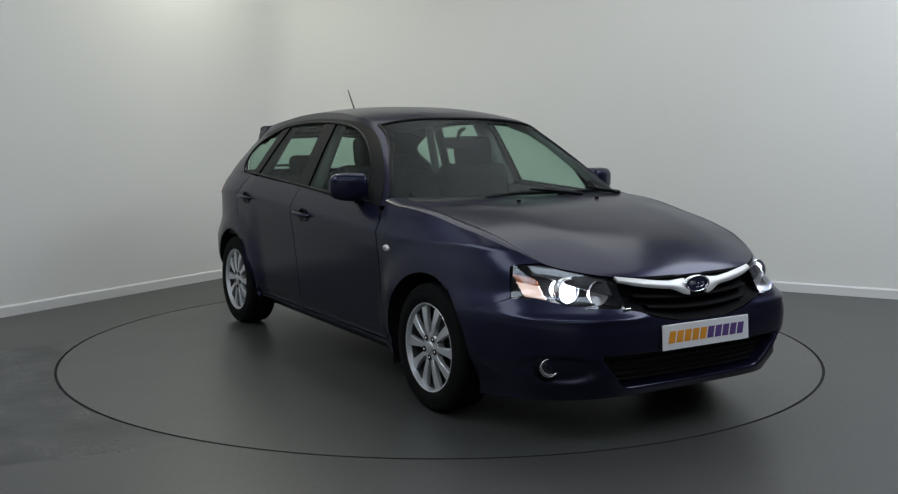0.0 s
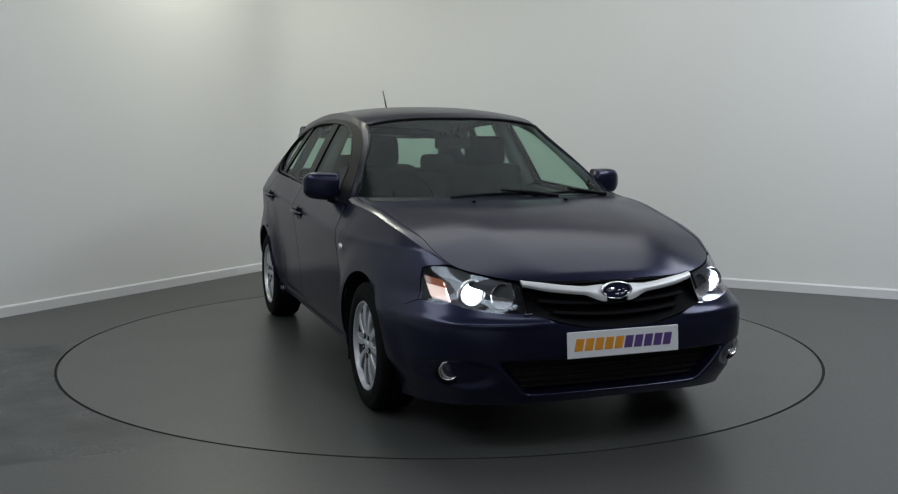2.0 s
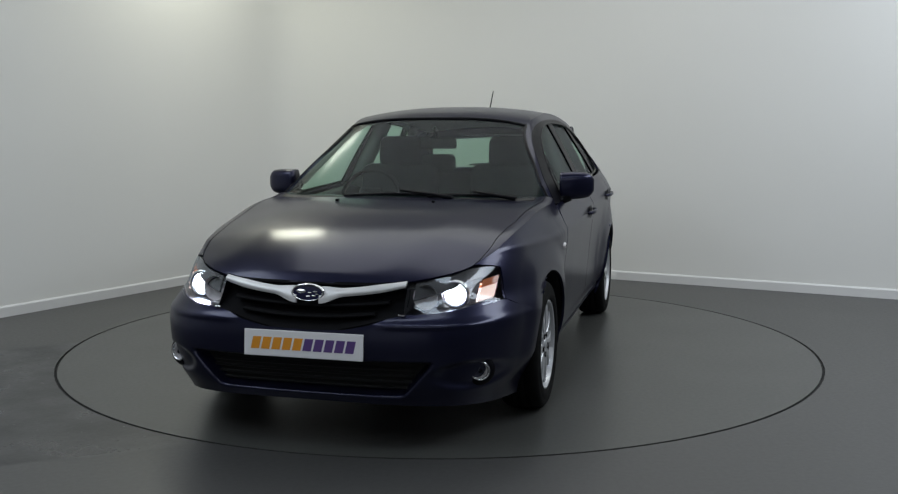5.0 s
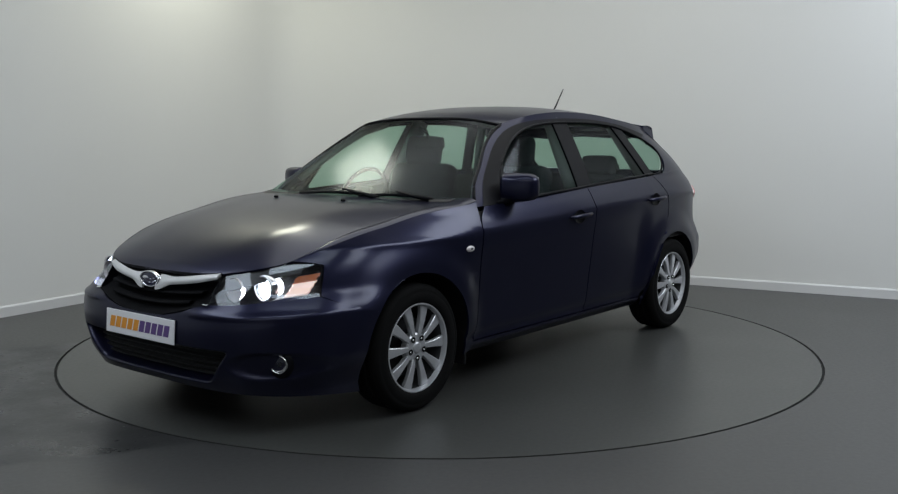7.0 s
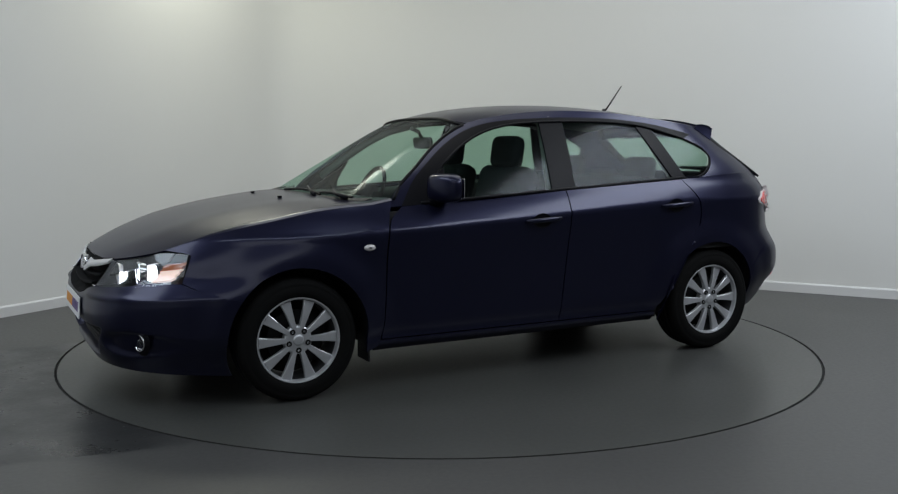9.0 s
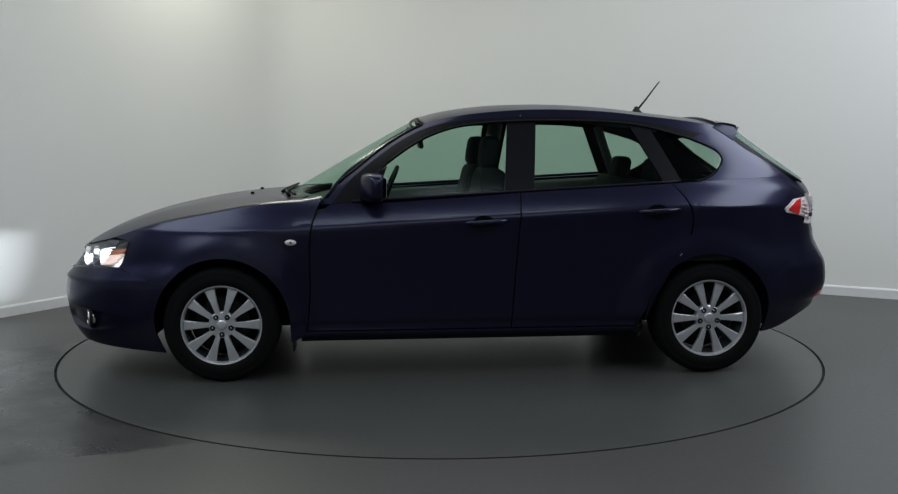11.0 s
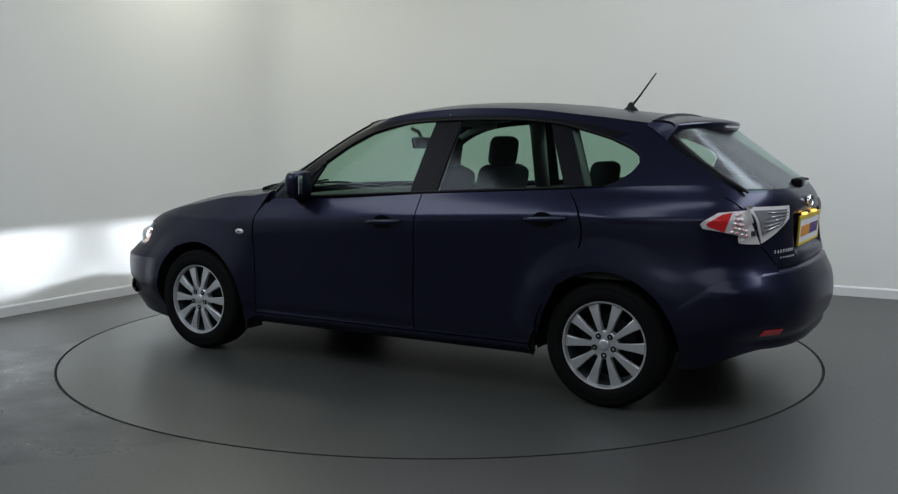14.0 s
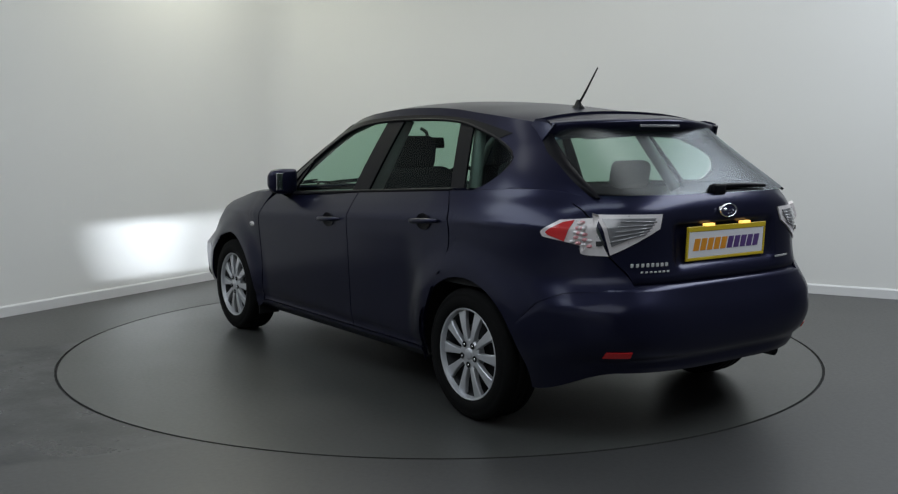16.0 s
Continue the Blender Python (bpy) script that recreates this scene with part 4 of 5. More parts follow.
    # fine chrome ribs between the bowls
    for k in range(4):
        bm = bmesh.new()
        q = nose_at(0.515 + 0.006 * k, 0.675 - 0.004 * k, -0.045)
        box(bm, (q.x, q.y * s, q.z), (0.03, 0.004, 0.02), bevel=0.001)
        part("reflector_rib", bm, CHROME, lamp)
    # turn signal pod
    q0 = [[nose_at(0.664 + 0.050 * i / 7 + 0.006 * j / 8, 0.608 + 0.080 * j / 8 + 0.012 * i / 7, -0.028 - 0.012 * math.sin(math.pi * i / 7) + 0.009 * ((i + j) % 2)) for i in range(8)] for j in range(9)]
    panel("parking_lamp", mir(q0[:6], s), (1, 0, 0), PARKING, lamp, "glowing pinkish parking lamp")
    panel("turn_signal", mir([[p + Vector((0.004, 0, 0)) for p in row] for row in q0[5:]], s), (1, 0, 0), AMBER, lamp, "amber turn signal")
    # bright little washer tip under the lamp's inner end
    bm = bmesh.new()
    q = nose_at(0.405, 0.575, 0.006)
    box(bm, (q.x, q.y * s, q.z), (0.012, 0.03, 0.007), bevel=0.003)
    part("lamp_clip", bm, CHROME, lamp)

# -- grille with winged chrome bar and oval badge
g = []
for j in range(17):
    v = j / 16
    row = []
    for i in range(-30, 31):
        f = i / 30
        y = 0.405 * f
        z0 = float(np.interp(abs(y), (0, 0.14, 0.25, 0.33, 0.41), (0.505, 0.511, 0.534, 0.557, 0.572)))
        z1 = HOOD_Z(nose_a(abs(y), 0.69)) - 0.004
        z = z0 + (z1 - z0) * v
        p = nose_at(y, z, -0.06 * math.sin(math.pi * min(max(v, 0.0), 1.0)) ** 0.5)
        row.append(p)
    g.append(row)
grille = panel("grille", g, (1, 0, 0), NET, car, "black grille with a winged chrome bar")
for k, z in enumerate((0.556, 0.600)):
    w = (0.29, 0.34)[k]
    bm = bmesh.new()
    rows = []
    for dx, dz in ((-0.03, -0.004), (0.0, -0.007), (0.005, -0.002), (0.0, 0.005), (-0.03, 0.006)):
        rows.append([nose_at(w * f, z + dz + 0.018 * f * f, -0.016 + dx) for f in np.linspace(-1, 1, 31)])
    skin(bm, rows, (1, 0, 0), 0.0)
    part("grille_slat", bm, NET, grille)
for s in (1, -1):
    rows = []
    for k in range(7):      # rounded bar section, thicker towards the badge
        v = k / 6
        row = []
        for i in range(25):
            u = i / 24
            y = 0.050 + 0.352 * u
            zc = 0.640 + 0.008 * sst(0.0, 0.3, u) + 0.040 * u ** 1.6
            h = 0.036 - 0.018 * sst(0.02, 0.30, u) - 0.004 * sst(0.7, 1.0, u)
            row.append(nose_at(y, zc + h * (2 * v - 1) * 0.9, 0.010 * math.sin(math.pi * v) + 0.004) * 1)
        rows.append([Vector((p.x, p.y * s, p.z)) for p in row])
    panel("chrome_wing", rows, (1, 0, 0), SILVER, grille, "satin silver wing")


def oval_badge(name, at, out, ry, rz, parent):
    """An oval badge: chrome rim, dark blue field and plain silver marks."""
    bm = bmesh.new()
    prof = [(1.0, -0.006), (1.0, 0.004), (0.95, 0.009), (0.88, 0.009), (0.85, 0.005)]
    lathe(bm, [(r, a * out) for r, a in prof], "x", 40)
    bmesh.ops.scale(bm, vec=(1, ry, rz), verts=bm.verts[:])
    bmesh.ops.translate(bm, vec=at, verts=bm.verts[:])
    bmesh.ops.recalc_face_normals(bm, faces=bm.faces[:])
    ob = part(name, bm, CHROME, parent, "oval chrome badge with silver marks", smooth=True)
    bm = bmesh.new()
    lathe(bm, [(0.86, 0.004 * out), (0.5, 0.0055 * out), (0.001, 0.006 * out)], "x", 40)
    bmesh.ops.scale(bm, vec=(1, ry, rz), verts=bm.verts[:])
    bmesh.ops.translate(bm, vec=at, verts=bm.verts[:])
    bmesh.ops.recalc_face_normals(bm, faces=bm.faces[:])
    part("badge_field", bm, BADGE, ob, "dark blue enamel")
    for dy, dz, r in ((-0.38, 0.12, 0.30), (0.12, -0.02, 0.13), (0.46, 0.10, 0.13), (0.02, -0.42, 0.13), (0.36, -0.36, 0.13), (0.56, -0.16, 0.11)):
        bm = bmesh.new()
        lathe(bm, [(1.0, 0.0055 * out), (0.4, 0.0085 * out), (0.001, 0.009 * out)], "x", 8)
        bmesh.ops.scale(bm, vec=(1, ry * r, rz * r * 0.8), verts=bm.verts[:])
        bmesh.ops.translate(bm, vec=Vector(at) + Vector((0, dy * ry * out, dz * rz)), verts=bm.verts[:])
        bmesh.ops.recalc_face_normals(bm, faces=bm.faces[:])
        part("badge_mark", bm, CHROME, ob)
    return ob


BADGE = mat("badge_blue", (0.01, 0.012, 0.05), 0.25, coat=0.5, vary=0.05)
oval_badge("front_badge", (2.166, 0, 0.650), 1, 0.074, 0.037, grille)


# -- display plates with plain slanted bars in place of the lettering
def plate(name, at, out, tilt, width, height, parent, surround=None):
    m = Matrix.Translation(at) @ Matrix.Rotation(radians(tilt) * out, 4, "Y")
    bm = bmesh.new()
    box(bm, (0, 0, 0), (0.006, width, height), bevel=0.0025)
    bmesh.ops.transform(bm, matrix=m, verts=bm.verts[:])
    ob = part(name, bm, PLATE, parent, "white plate with orange and purple slanted bars")
    if surround:
        bm = bmesh.new()
        for c, sz in (((0, 0, height / 2 + 0.011), (0.01, width + 0.02, 0.022)), ((0, 0, -height / 2 - 0.006), (0.01, width + 0.02, 0.012)),
                      ((0, width / 2 + 0.005, 0), (0.01, 0.010, height)), ((0, -width / 2 - 0.005, 0), (0.01, 0.010, height))):
            box(bm, c, sz, bevel=0.002)
        bmesh.ops.transform(bm, matrix=m, verts=bm.verts[:])
        part("plate_frame", bm, surround, ob, "yellow plate surround")
    n, span = 10, width * 0.88
    for k in range(n):
        w = span / n
        y = (-span / 2 + w * (k + 0.5)) * out
        hh = height * 0.23
        bm = bmesh.new()
        q = [(-w * 0.52, -hh), (w * 0.28, -hh), (w * 0.52, hh), (-w * 0.28, hh)]
        lo = [bm.verts.new((out * 0.003, y + a * out, b)) for a, b in q]
        hi = [bm.verts.new((out * 0.0042, y + a * out, b)) for a, b in q]
        bm.faces.new(hi)
        for i in range(4):
            bm.faces.new((lo[i], lo[(i + 1) % 4], hi[(i + 1) % 4], hi[i]))
        bmesh.ops.recalc_face_normals(bm, faces=bm.faces[:])
        bmesh.ops.transform(bm, matrix=m, verts=bm.verts[:])
        part("ink_bar", bm, INK_O if k < 5 else INK_P, ob)
    return ob


plate("front_plate", (2.231, 0.002, 0.445), 1, -4, 0.52, 0.108, car)
plate("rear_plate", (-2.062, 0.0, 0.828), -1, 3, 0.50, 0.112, car, YELLOW)
for s in (1, -1):       # two plate lamps over the rear plate
    bm = bmesh.new()
    box(bm, (-2.062, s * 0.12, 0.910), (0.02, 0.06, 0.012), bevel=0.003)
    part("plate_lamp", bm, PLATE_LAMP, car, "small lit plate lamp")
oval_badge("rear_badge", (-2.064, 0, 0.967), -1, 0.056, 0.030, car)
for y, z, w, h in ((0.455, 0.758, 0.185, 0.015), (0.435, 0.730, 0.145, 0.007), (-0.40, 0.742, 0.12, 0.009)):
    q = tail(tail_a(y, z), z)
    n = max(6, round(w / 0.022))
    for k in range(n):      # plain chrome bars in place of the maker's lettering
        yy = y + (k / (n - 1) - 0.5) * w * 0.85
        p = tail(tail_a(yy, z), z)
        bm = bmesh.new()
        box(bm, (p.x - 0.001, yy, z), (0.004, w / n * 0.66, h), bevel=0.001)
        part("chrome_mark", bm, SILVER, car)


# -- lower intake mesh, fog lamps, bumper lip
bm = bmesh.new()
for z in (0.265, 0.292, 0.319, 0.346):
    rows = [[nose_at(0.45 * f, z + dz, -0.055 + dx) for f in np.linspace(-1, 1, 41)] for dx, dz in ((-0.02, -0.005), (0.0, -0.005), (0.003, 0), (0.0, 0.005), (-0.02, 0.005))]
    bm2 = bmesh.new()
    skin(bm2, rows, (1, 0, 0), 0.0)
    part("intake_bar", bm2, BLACK, car)
rows = [[nose_at(0.50 * f, 0.235 + 0.15 * j / 8, -0.068) for f in np.linspace(-1, 1, 31)] for j in range(9)]
bm.free()
panel("intake_back", rows, (1, 0, 0), GAP, car, rim=0.0)
for s, _ in SIDES:
    c = nose_at(0.690, 0.333, -0.028)
    c.y *= s
    turn = Matrix.Rotation(radians(22) * s, 4, "Z")
    bm = bmesh.new()
    disc_x(bm, [(0.040, -0.03), (0.041, 0.004), (0.039, 0.008), (0.035, 0.006), (0.033, 0.0)], c, 32, turn)
    fog = part("fog_lamp", bm, CHROME, car, "round fog lamp, switched off", smooth=True)
    bm = bmesh.new()
    disc_x(bm, [(0.033, 0.0), (0.028, -0.014), (0.016, -0.022), (0.001, -0.024)], c, 32, turn)
    part("fog_reflector", bm, WHITE_LENS, fog)
    bm = bmesh.new()
    disc_x(bm, [(0.042, 0.002), (0.052, 0.0), (0.064, -0.012)], c, 32, turn)
    part("fog_surround", bm, SATIN, fog, "black plastic surround", smooth=True)
    bm = bmesh.new()
    disc_x(bm, [(0.012, -0.02), (0.011, 0.0), (0.001, 0.001)], c, 16, turn)
    part("fog_bulb_cap", bm, SATIN, fog)
    bm = bmesh.new()
    disc_x(bm, [(0.034, 0.002), (0.024, 0.006), (0.001, 0.008)], c, 32, turn)
    part("fog_lens", bm, CLEAR, fog, smooth=True)
    # side repeater on the fender
    bm = bmesh.new()
    lathe(bm, [(1.0, 0.0), (0.92, 0.006), (0.6, 0.0105), (0.001, 0.012)], "y", 28)
    bmesh.ops.scale(bm, vec=(0.031, s, 0.0165), verts=bm.verts[:])
    bmesh.ops.translate(bm, vec=(0.938, s * (side(0.938, 0.738) - 0.002), 0.738), verts=bm.verts[:])
    bmesh.ops.recalc_face_normals(bm, faces=bm.faces[:])
    rep = part("side_repeater", bm, WHITE_LENS, car, "oval silver side turn signal", smooth=True)
    bm = bmesh.new()
    lathe(bm, [(0.010, 0.0), (0.006, 0.013), (0.001, 0.0135)], "y", 16)
    bmesh.ops.scale(bm, vec=(1.2, s, 0.6), verts=bm.verts[:])
    bmesh.ops.translate(bm, vec=(0.938, s * (side(0.938, 0.738)), 0.738), verts=bm.verts[:])
    part("repeater_bulb", bm, DASH, rep)

    # -- door mirror
    bm = bmesh.new()
    secs = []
    for k in range(13):     # shell swept outward from the door
        u = k / 12
        y = 0.785 + 0.175 * u
        rx = 0.062 * (1 - 0.42 * u ** 3) * (0.86 + 0.14 * math.sin(math.pi * min(u + 0.15, 1)))
        rz = 0.076 * (1 - 0.30 * u ** 4)
        if k == 12:
            rx, rz = rx * 0.55, rz * 0.66
        if k == 11:
            rx, rz = rx * 0.88, rz * 0.90
        cx, cz = 0.525 - 0.035 * u, 1.018 + 0.006 * u
        row = []
        for i in range(28):
            a = 2 * math.pi * i / 28
            c, d = math.cos(a), math.sin(a)
            px = math.copysign(abs(c) ** (0.75 if c > 0 else 0.35), c) * rx
            pz = math.copysign(abs(d) ** 0.6, d) * rz
            row.append(bm.verts.new((cx + px, s * y, cz + pz)))
        secs.append(row)
    for p, q in zip(secs, secs[1:]):
        for i in range(28):
            bm.faces.new((p[i], p[(i + 1) % 28], q[(i + 1) % 28], q[i]))
    bm.faces.new(secs[0])
    bm.faces.new(secs[-1])
    bmesh.ops.recalc_face_normals(bm, faces=bm.faces[:])
    mirror = part("door_mirror", bm, PAINT, car, "navy painted door mirror shell", smooth=True)
    bm = bmesh.new()
    box(bm, (0.458, s * 0.868, 1.022), (0.004, 0.135, 0.10), Matrix.Rotation(radians(15) * s, 4, "Z"), bevel=0.0018)
    part("mirror_glass", bm, CHROME, mirror, "mirror glass")
    bm = bmesh.new()
    tube(bm, [(0.56, s * 0.74, 0.945), (0.55, s * 0.79, 0.950), (0.54, s * 0.83, 0.962), (0.535, s * 0.85, 0.985)], [0.036, 0.032, 0.028, 0.026], 12)
    part("mirror_foot", bm, SATIN, mirror, smooth=True)

    # -- tail lamps
    def t_at(y, z, off=0.005):
        p = tail(tail_a(y, z), z)
        n = Vector((-1, 0.9 * (abs(y) / 0.8) ** 2, 0)).normalized()
        return p + n * off

    def lamp_patch(b, t, l, r, off, nu=16, nv=10):
        rows = coons(b, t, l, r, nu, nv)
        return mir([[t_at(q[0], q[1], off) for q in row] for row in rows], s)
    def tail_ax(x, z):
        lo, hi = 20.0, 90.0
        for _ in range(24):
            m = (lo + hi) / 2
            lo, hi = (m, hi) if tail(m, z).x < x else (lo, m)
        return lo

    def wrap_patch(b, t, l, r, off, nu=24, nv=10):
        rows = []
        for row in coons(b, t, l, r, nu, nv):
            pts = []
            for q in row:
                p = tail(q[0], q[1])
                pts.append(p + Vector((-1, 1.6 * (q[0] / 60) ** 2, 0)).normalized() * off)
            rows.append(pts)
        return mir(rows, s)
    ax = lambda x, z: (tail_ax(x, z), z)
    ay = lambda y, z: (tail_a(y, z), z)
    fore_lo, fore_hi, split_lo, split_hi = ax(-1.745, 0.873), ax(-1.80, 0.944), ay(0.618, 0.798), ay(0.652, 0.968)
    mid_lo, mid_hi = ax(-1.90, 0.832), ax(-1.92, 0.958)
    tl = panel("tail_lamp", wrap_patch(curve(fore_lo, mid_lo, ay(0.70, 0.808), split_lo), curve(fore_hi, mid_hi, split_hi), curve(fore_lo, ax(-1.735, 0.893), fore_hi), line(split_lo, split_hi), 0.006), (-1, s, 0), WHITE_LENS, car, "red and clear tail lamp with silver frame", rim=0.02)
    r0, r1, r2, r3 = ax(-1.768, 0.880), ax(-1.815, 0.936), ax(-1.828, 0.857), ax(-1.852, 0.945)
    panel("red_lens", wrap_patch(line(r0, r2), line(r1, r3), curve(r0, ax(-1.757, 0.893), r1), line(r2, r3), 0.011, 12, 8), (-1, s, 0), RED, tl, "deep red lens")
    # rows of small faceted reflector cells, pink where the light comes through
    c0, c1, c2, c3 = (np.array(q) for q in (ax(-1.850, 0.850), ay(0.660, 0.822), ax(-1.875, 0.940), ay(0.684, 0.950)))
    for j in range(5):
        for i in range(4):
            u, v = (i + 0.25 + 0.5 * (j % 2)) / 4, (j + 0.5) / 5
            q = (c0 * (1 - u) + c1 * u) * (1 - v) + (c2 * (1 - u) + c3 * u) * v
            d = Vector((-1, 1.6 * (q[0] / 60) ** 2, 0)).normalized()
            p = tail(q[0], q[1]) + d * 0.009
            bm = bmesh.new()
            lathe(bm, [(1.0, 0.0), (0.75, -0.004), (0.001, -0.006)], "x", 10)
            bmesh.ops.scale(bm, vec=(1, 0.0125, 0.0075), verts=bm.verts[:])
            bmesh.ops.rotate(bm, matrix=Matrix.Rotation(-math.atan2(d.y, -d.x) * s, 3, "Z"), verts=bm.verts[:])
            bmesh.ops.translate(bm, vec=(p.x, p.y * s, p.z), verts=bm.verts[:])
            part("lamp_cell", bm, PINK if (i + j) % 2 else WHITE_LENS, tl, smooth=True)
    ib, it = line((0.612, 0.802), (0.405, 0.905)), line((0.646, 0.968), (0.385, 0.965))
    il, ir = line((0.612, 0.802), (0.646, 0.968)), line((0.405, 0.905), (0.385, 0.965))
    tg = panel("tailgate_lamp", lamp_patch(ib, it, il, ir, 0.006), (-1, 0, 0), WHITE_LENS, car, "clear reversing lamp with silver frame", rim=0.02)
    mb, mt = line((0.608, 0.838), (0.450, 0.908)), line((0.630, 0.952), (0.420, 0.950))
    panel("reversing_lens", lamp_patch(mb, mt, line((0.608, 0.838), (0.630, 0.952)), line((0.450, 0.908), (0.420, 0.950)), 0.010), (-1, 0, 0), SMOKE, tg, "grey ribbed lens")
    for k in range(5):
        bm = bmesh.new()
        y0, y1 = 0.612 - 0.01 * k, 0.47 - 0.012 * k
        z0 = 0.855 + 0.021 * k
        tube(bm, [t_at(y0 + (y1 - y0) * u, z0 + (0.93 - z0) * 0.45 * u, 0.011) * 1 for u in (0, 0.33, 0.66, 1)], 0.0035, 6)
        if s < 0:
            bmesh.ops.scale(bm, vec=(1, -1, 1), verts=bm.verts[:])
            bmesh.ops.reverse_faces(bm, faces=bm.faces[:])
        part("lens_rib", bm, SMOKE, tg, smooth=True)
    # low red reflector in the bumper
    rows = [[tail(tail_a(0.575 + 0.088 * i / 8, 0.385 + 0.026 * j / 2), 0.385 + 0.026 * j / 2) + Vector((-0.004, 0.003, 0)) for i in range(9)] for j in range(3)]
    panel("rear_reflector", mir(rows, s), (-1, s * 0.3, 0), RED, car, "flat red reflector")

# -- roof spoiler
def spoiler_grid():
    rows = []
    for i in range(-30, 31):
        f = i / 30
        af = abs(f)
        y = 0.555 * f
        x0 = -1.425
        zr = RAIL_Z(x0)
        z0 = zr + (ROOF_C(x0) - zr) * (1 - min(abs(y) / gside(x0, zr), 1) ** 2.4) + 0.002
        xt = -1.665 + 0.14 * af ** 2.2
        zt = 1.362 - 0.022 * af ** 2
        drop = 0.075 * sst(0.84, 1.0, af)
        row = [Vector((x0, y, z0)), Vector((x0 * 0.6 + xt * 0.4, y, z0 * 0.6 + zt * 0.4 + 0.006)), Vector((x0 * 0.2 + xt * 0.8, y, z0 * 0.2 + zt * 0.8 + 0.004)),
               Vector((xt, y, zt)), Vector((xt - 0.004, y * 0.998, zt - 0.012)), Vector((xt + 0.016, y * 0.995, zt - 0.048 - 0.6 * drop)),
               Vector((xt + 0.055, y * 0.985, zt - 0.056 - 0.6 * drop)), Vector((-1.54, y * 0.97, 1.300 - 0.03 * af))]
        rows.append(row)
    return rows


sp = panel("roof_spoiler", spoiler_grid(), (0, 0, 1), PAINT, car, "navy roof spoiler over the rear window")
for s, _ in SIDES:      # its end cheeks, running down to the pillar
    rows = []
    for j in range(7):
        v = j / 6
        top = [Vector((-1.425 - 0.13 * u, 0.555 - 0.004 * u, 1.358 - 0.018 * u)) for u in (0, 0.25, 0.5, 0.75, 1)]
        low = [Vector((x, gside(x, z) + 0.004, z)) for x, z in ((-1.40, 1.340), (-1.43, 1.322), (-1.46, 1.303), (-1.485, 1.285), (-1.51, 1.265))]
        rows.append([a.lerp(b, v) for a, b in zip(top, low)])
    panel("spoiler_cheek", mir(rows, s), (0, s, 0), PAINT, sp)
bm = bmesh.new()
box(bm, (-1.664, 0, 1.333), (0.012, 0.26, 0.012), bevel=0.003)
part("brake_light", bm, SMOKE, sp, "thin grey high brake light, unlit")

# -- aerial, wipers, washers, rear wiper, exhaust
bm = bmesh.new()
lathe(bm, [(0.030, 0.0), (0.026, 0.010), (0.016, 0.022), (0.009, 0.040), (0.006, 0.046), (0.001, 0.047)], "z", 20)
bmesh.ops.scale(bm, vec=(1.5, 0.75, 1), verts=bm.verts[:])
bmesh.ops.translate(bm, vec=(-1.115, 0, ROOF_C(-1.115) - 0.004), verts=bm.verts[:])
aer = part("aerial", bm, BLACK, car, "short black roof aerial", smooth=True)
bm = bmesh.new()
tube(bm, [(-1.125, 0.0, 1.455), (-1.17, 0.001, 1.51), (-1.254, 0.003, 1.622)], [0.006, 0.0055, 0.0035], 8)
part("mast", bm, BLACK, aer, smooth=True)
for y0, y1 in ((-0.30, 0.30), (0.16, 0.62)):
    bm = bmesh.new()
    pts = []
    for k in range(9):
        u = k / 8
        y = y0 + (y1 - y0) * u
        z = 0.974 + 0.014 * math.sin(math.pi * u)
        pts.append((screen_x(y, z) + 0.012, y, z))
    tube(bm, pts, 0.007, 6)
    wip = part("wiper", bm, SATIN, car, "black windscreen wiper")
    bm = bmesh.new()
    ym = (y0 + y1) / 2
    tube(bm, [(screen_x(y1, 0.965) + 0.03, y1, 0.972), (screen_x(y1 - 0.1, 0.98) + 0.035, y1 - 0.1, 0.988), (screen_x(ym, 1.0) + 0.02, ym, 1.006)], [0.012, 0.009, 0.006], 8)
    part("wiper_arm", bm, SATIN, wip, smooth=True)
bm = bmesh.new()
rows = []
for j in range(5):
    rows.append([Vector((screen_x(0.70 * f, 0.962) + 0.035 - 0.045 * j / 4 + 0.0, 0.70 * f, 0.960 + 0.012 * j / 4)) for f in np.linspace(-1, 1, 31)])
skin(bm, rows, (0, 0, 1))
part("cowl", bm, BLACK, car, "black plastic cowl under the windscreen")
for s, _ in SIDES:
    bm = bmesh.new()
    x, y = 1.20, 0.254 * s
    box(bm, (x, y, 0.965), (0.022, 0.016, 0.012), bevel=0.004)
    part("washer_jet", bm, SATIN, car)
bm = bmesh.new()
pts = [(hatch_x(y, z) - 0.016, y, z) for y, z in ((0.02, 1.062), (-0.10, 1.066), (-0.22, 1.066), (-0.36, 1.060))]
tube(bm, pts, [0.014, 0.012, 0.010, 0.007], 8)
rw = part("rear_wiper", bm, SATIN, car, "black rear window wiper", smooth=True)
bm = bmesh.new()
q = Vector((hatch_x(0.0, 1.05) - 0.022, 0.0, 1.055))
box(bm, q, (0.035, 0.085, 0.05), bevel=0.014)
part("wiper_pivot", bm, SATIN, rw, smooth=True)
bm = bmesh.new()
lathe(bm, [(0.026, 0.0), (0.027, -0.16), (0.025, -0.162), (0.026, -0.02), (0.001, -0.02)], "x", 20)
bmesh.ops.translate(bm, vec=(-1.81, -0.50, 0.268), verts=bm.verts[:])
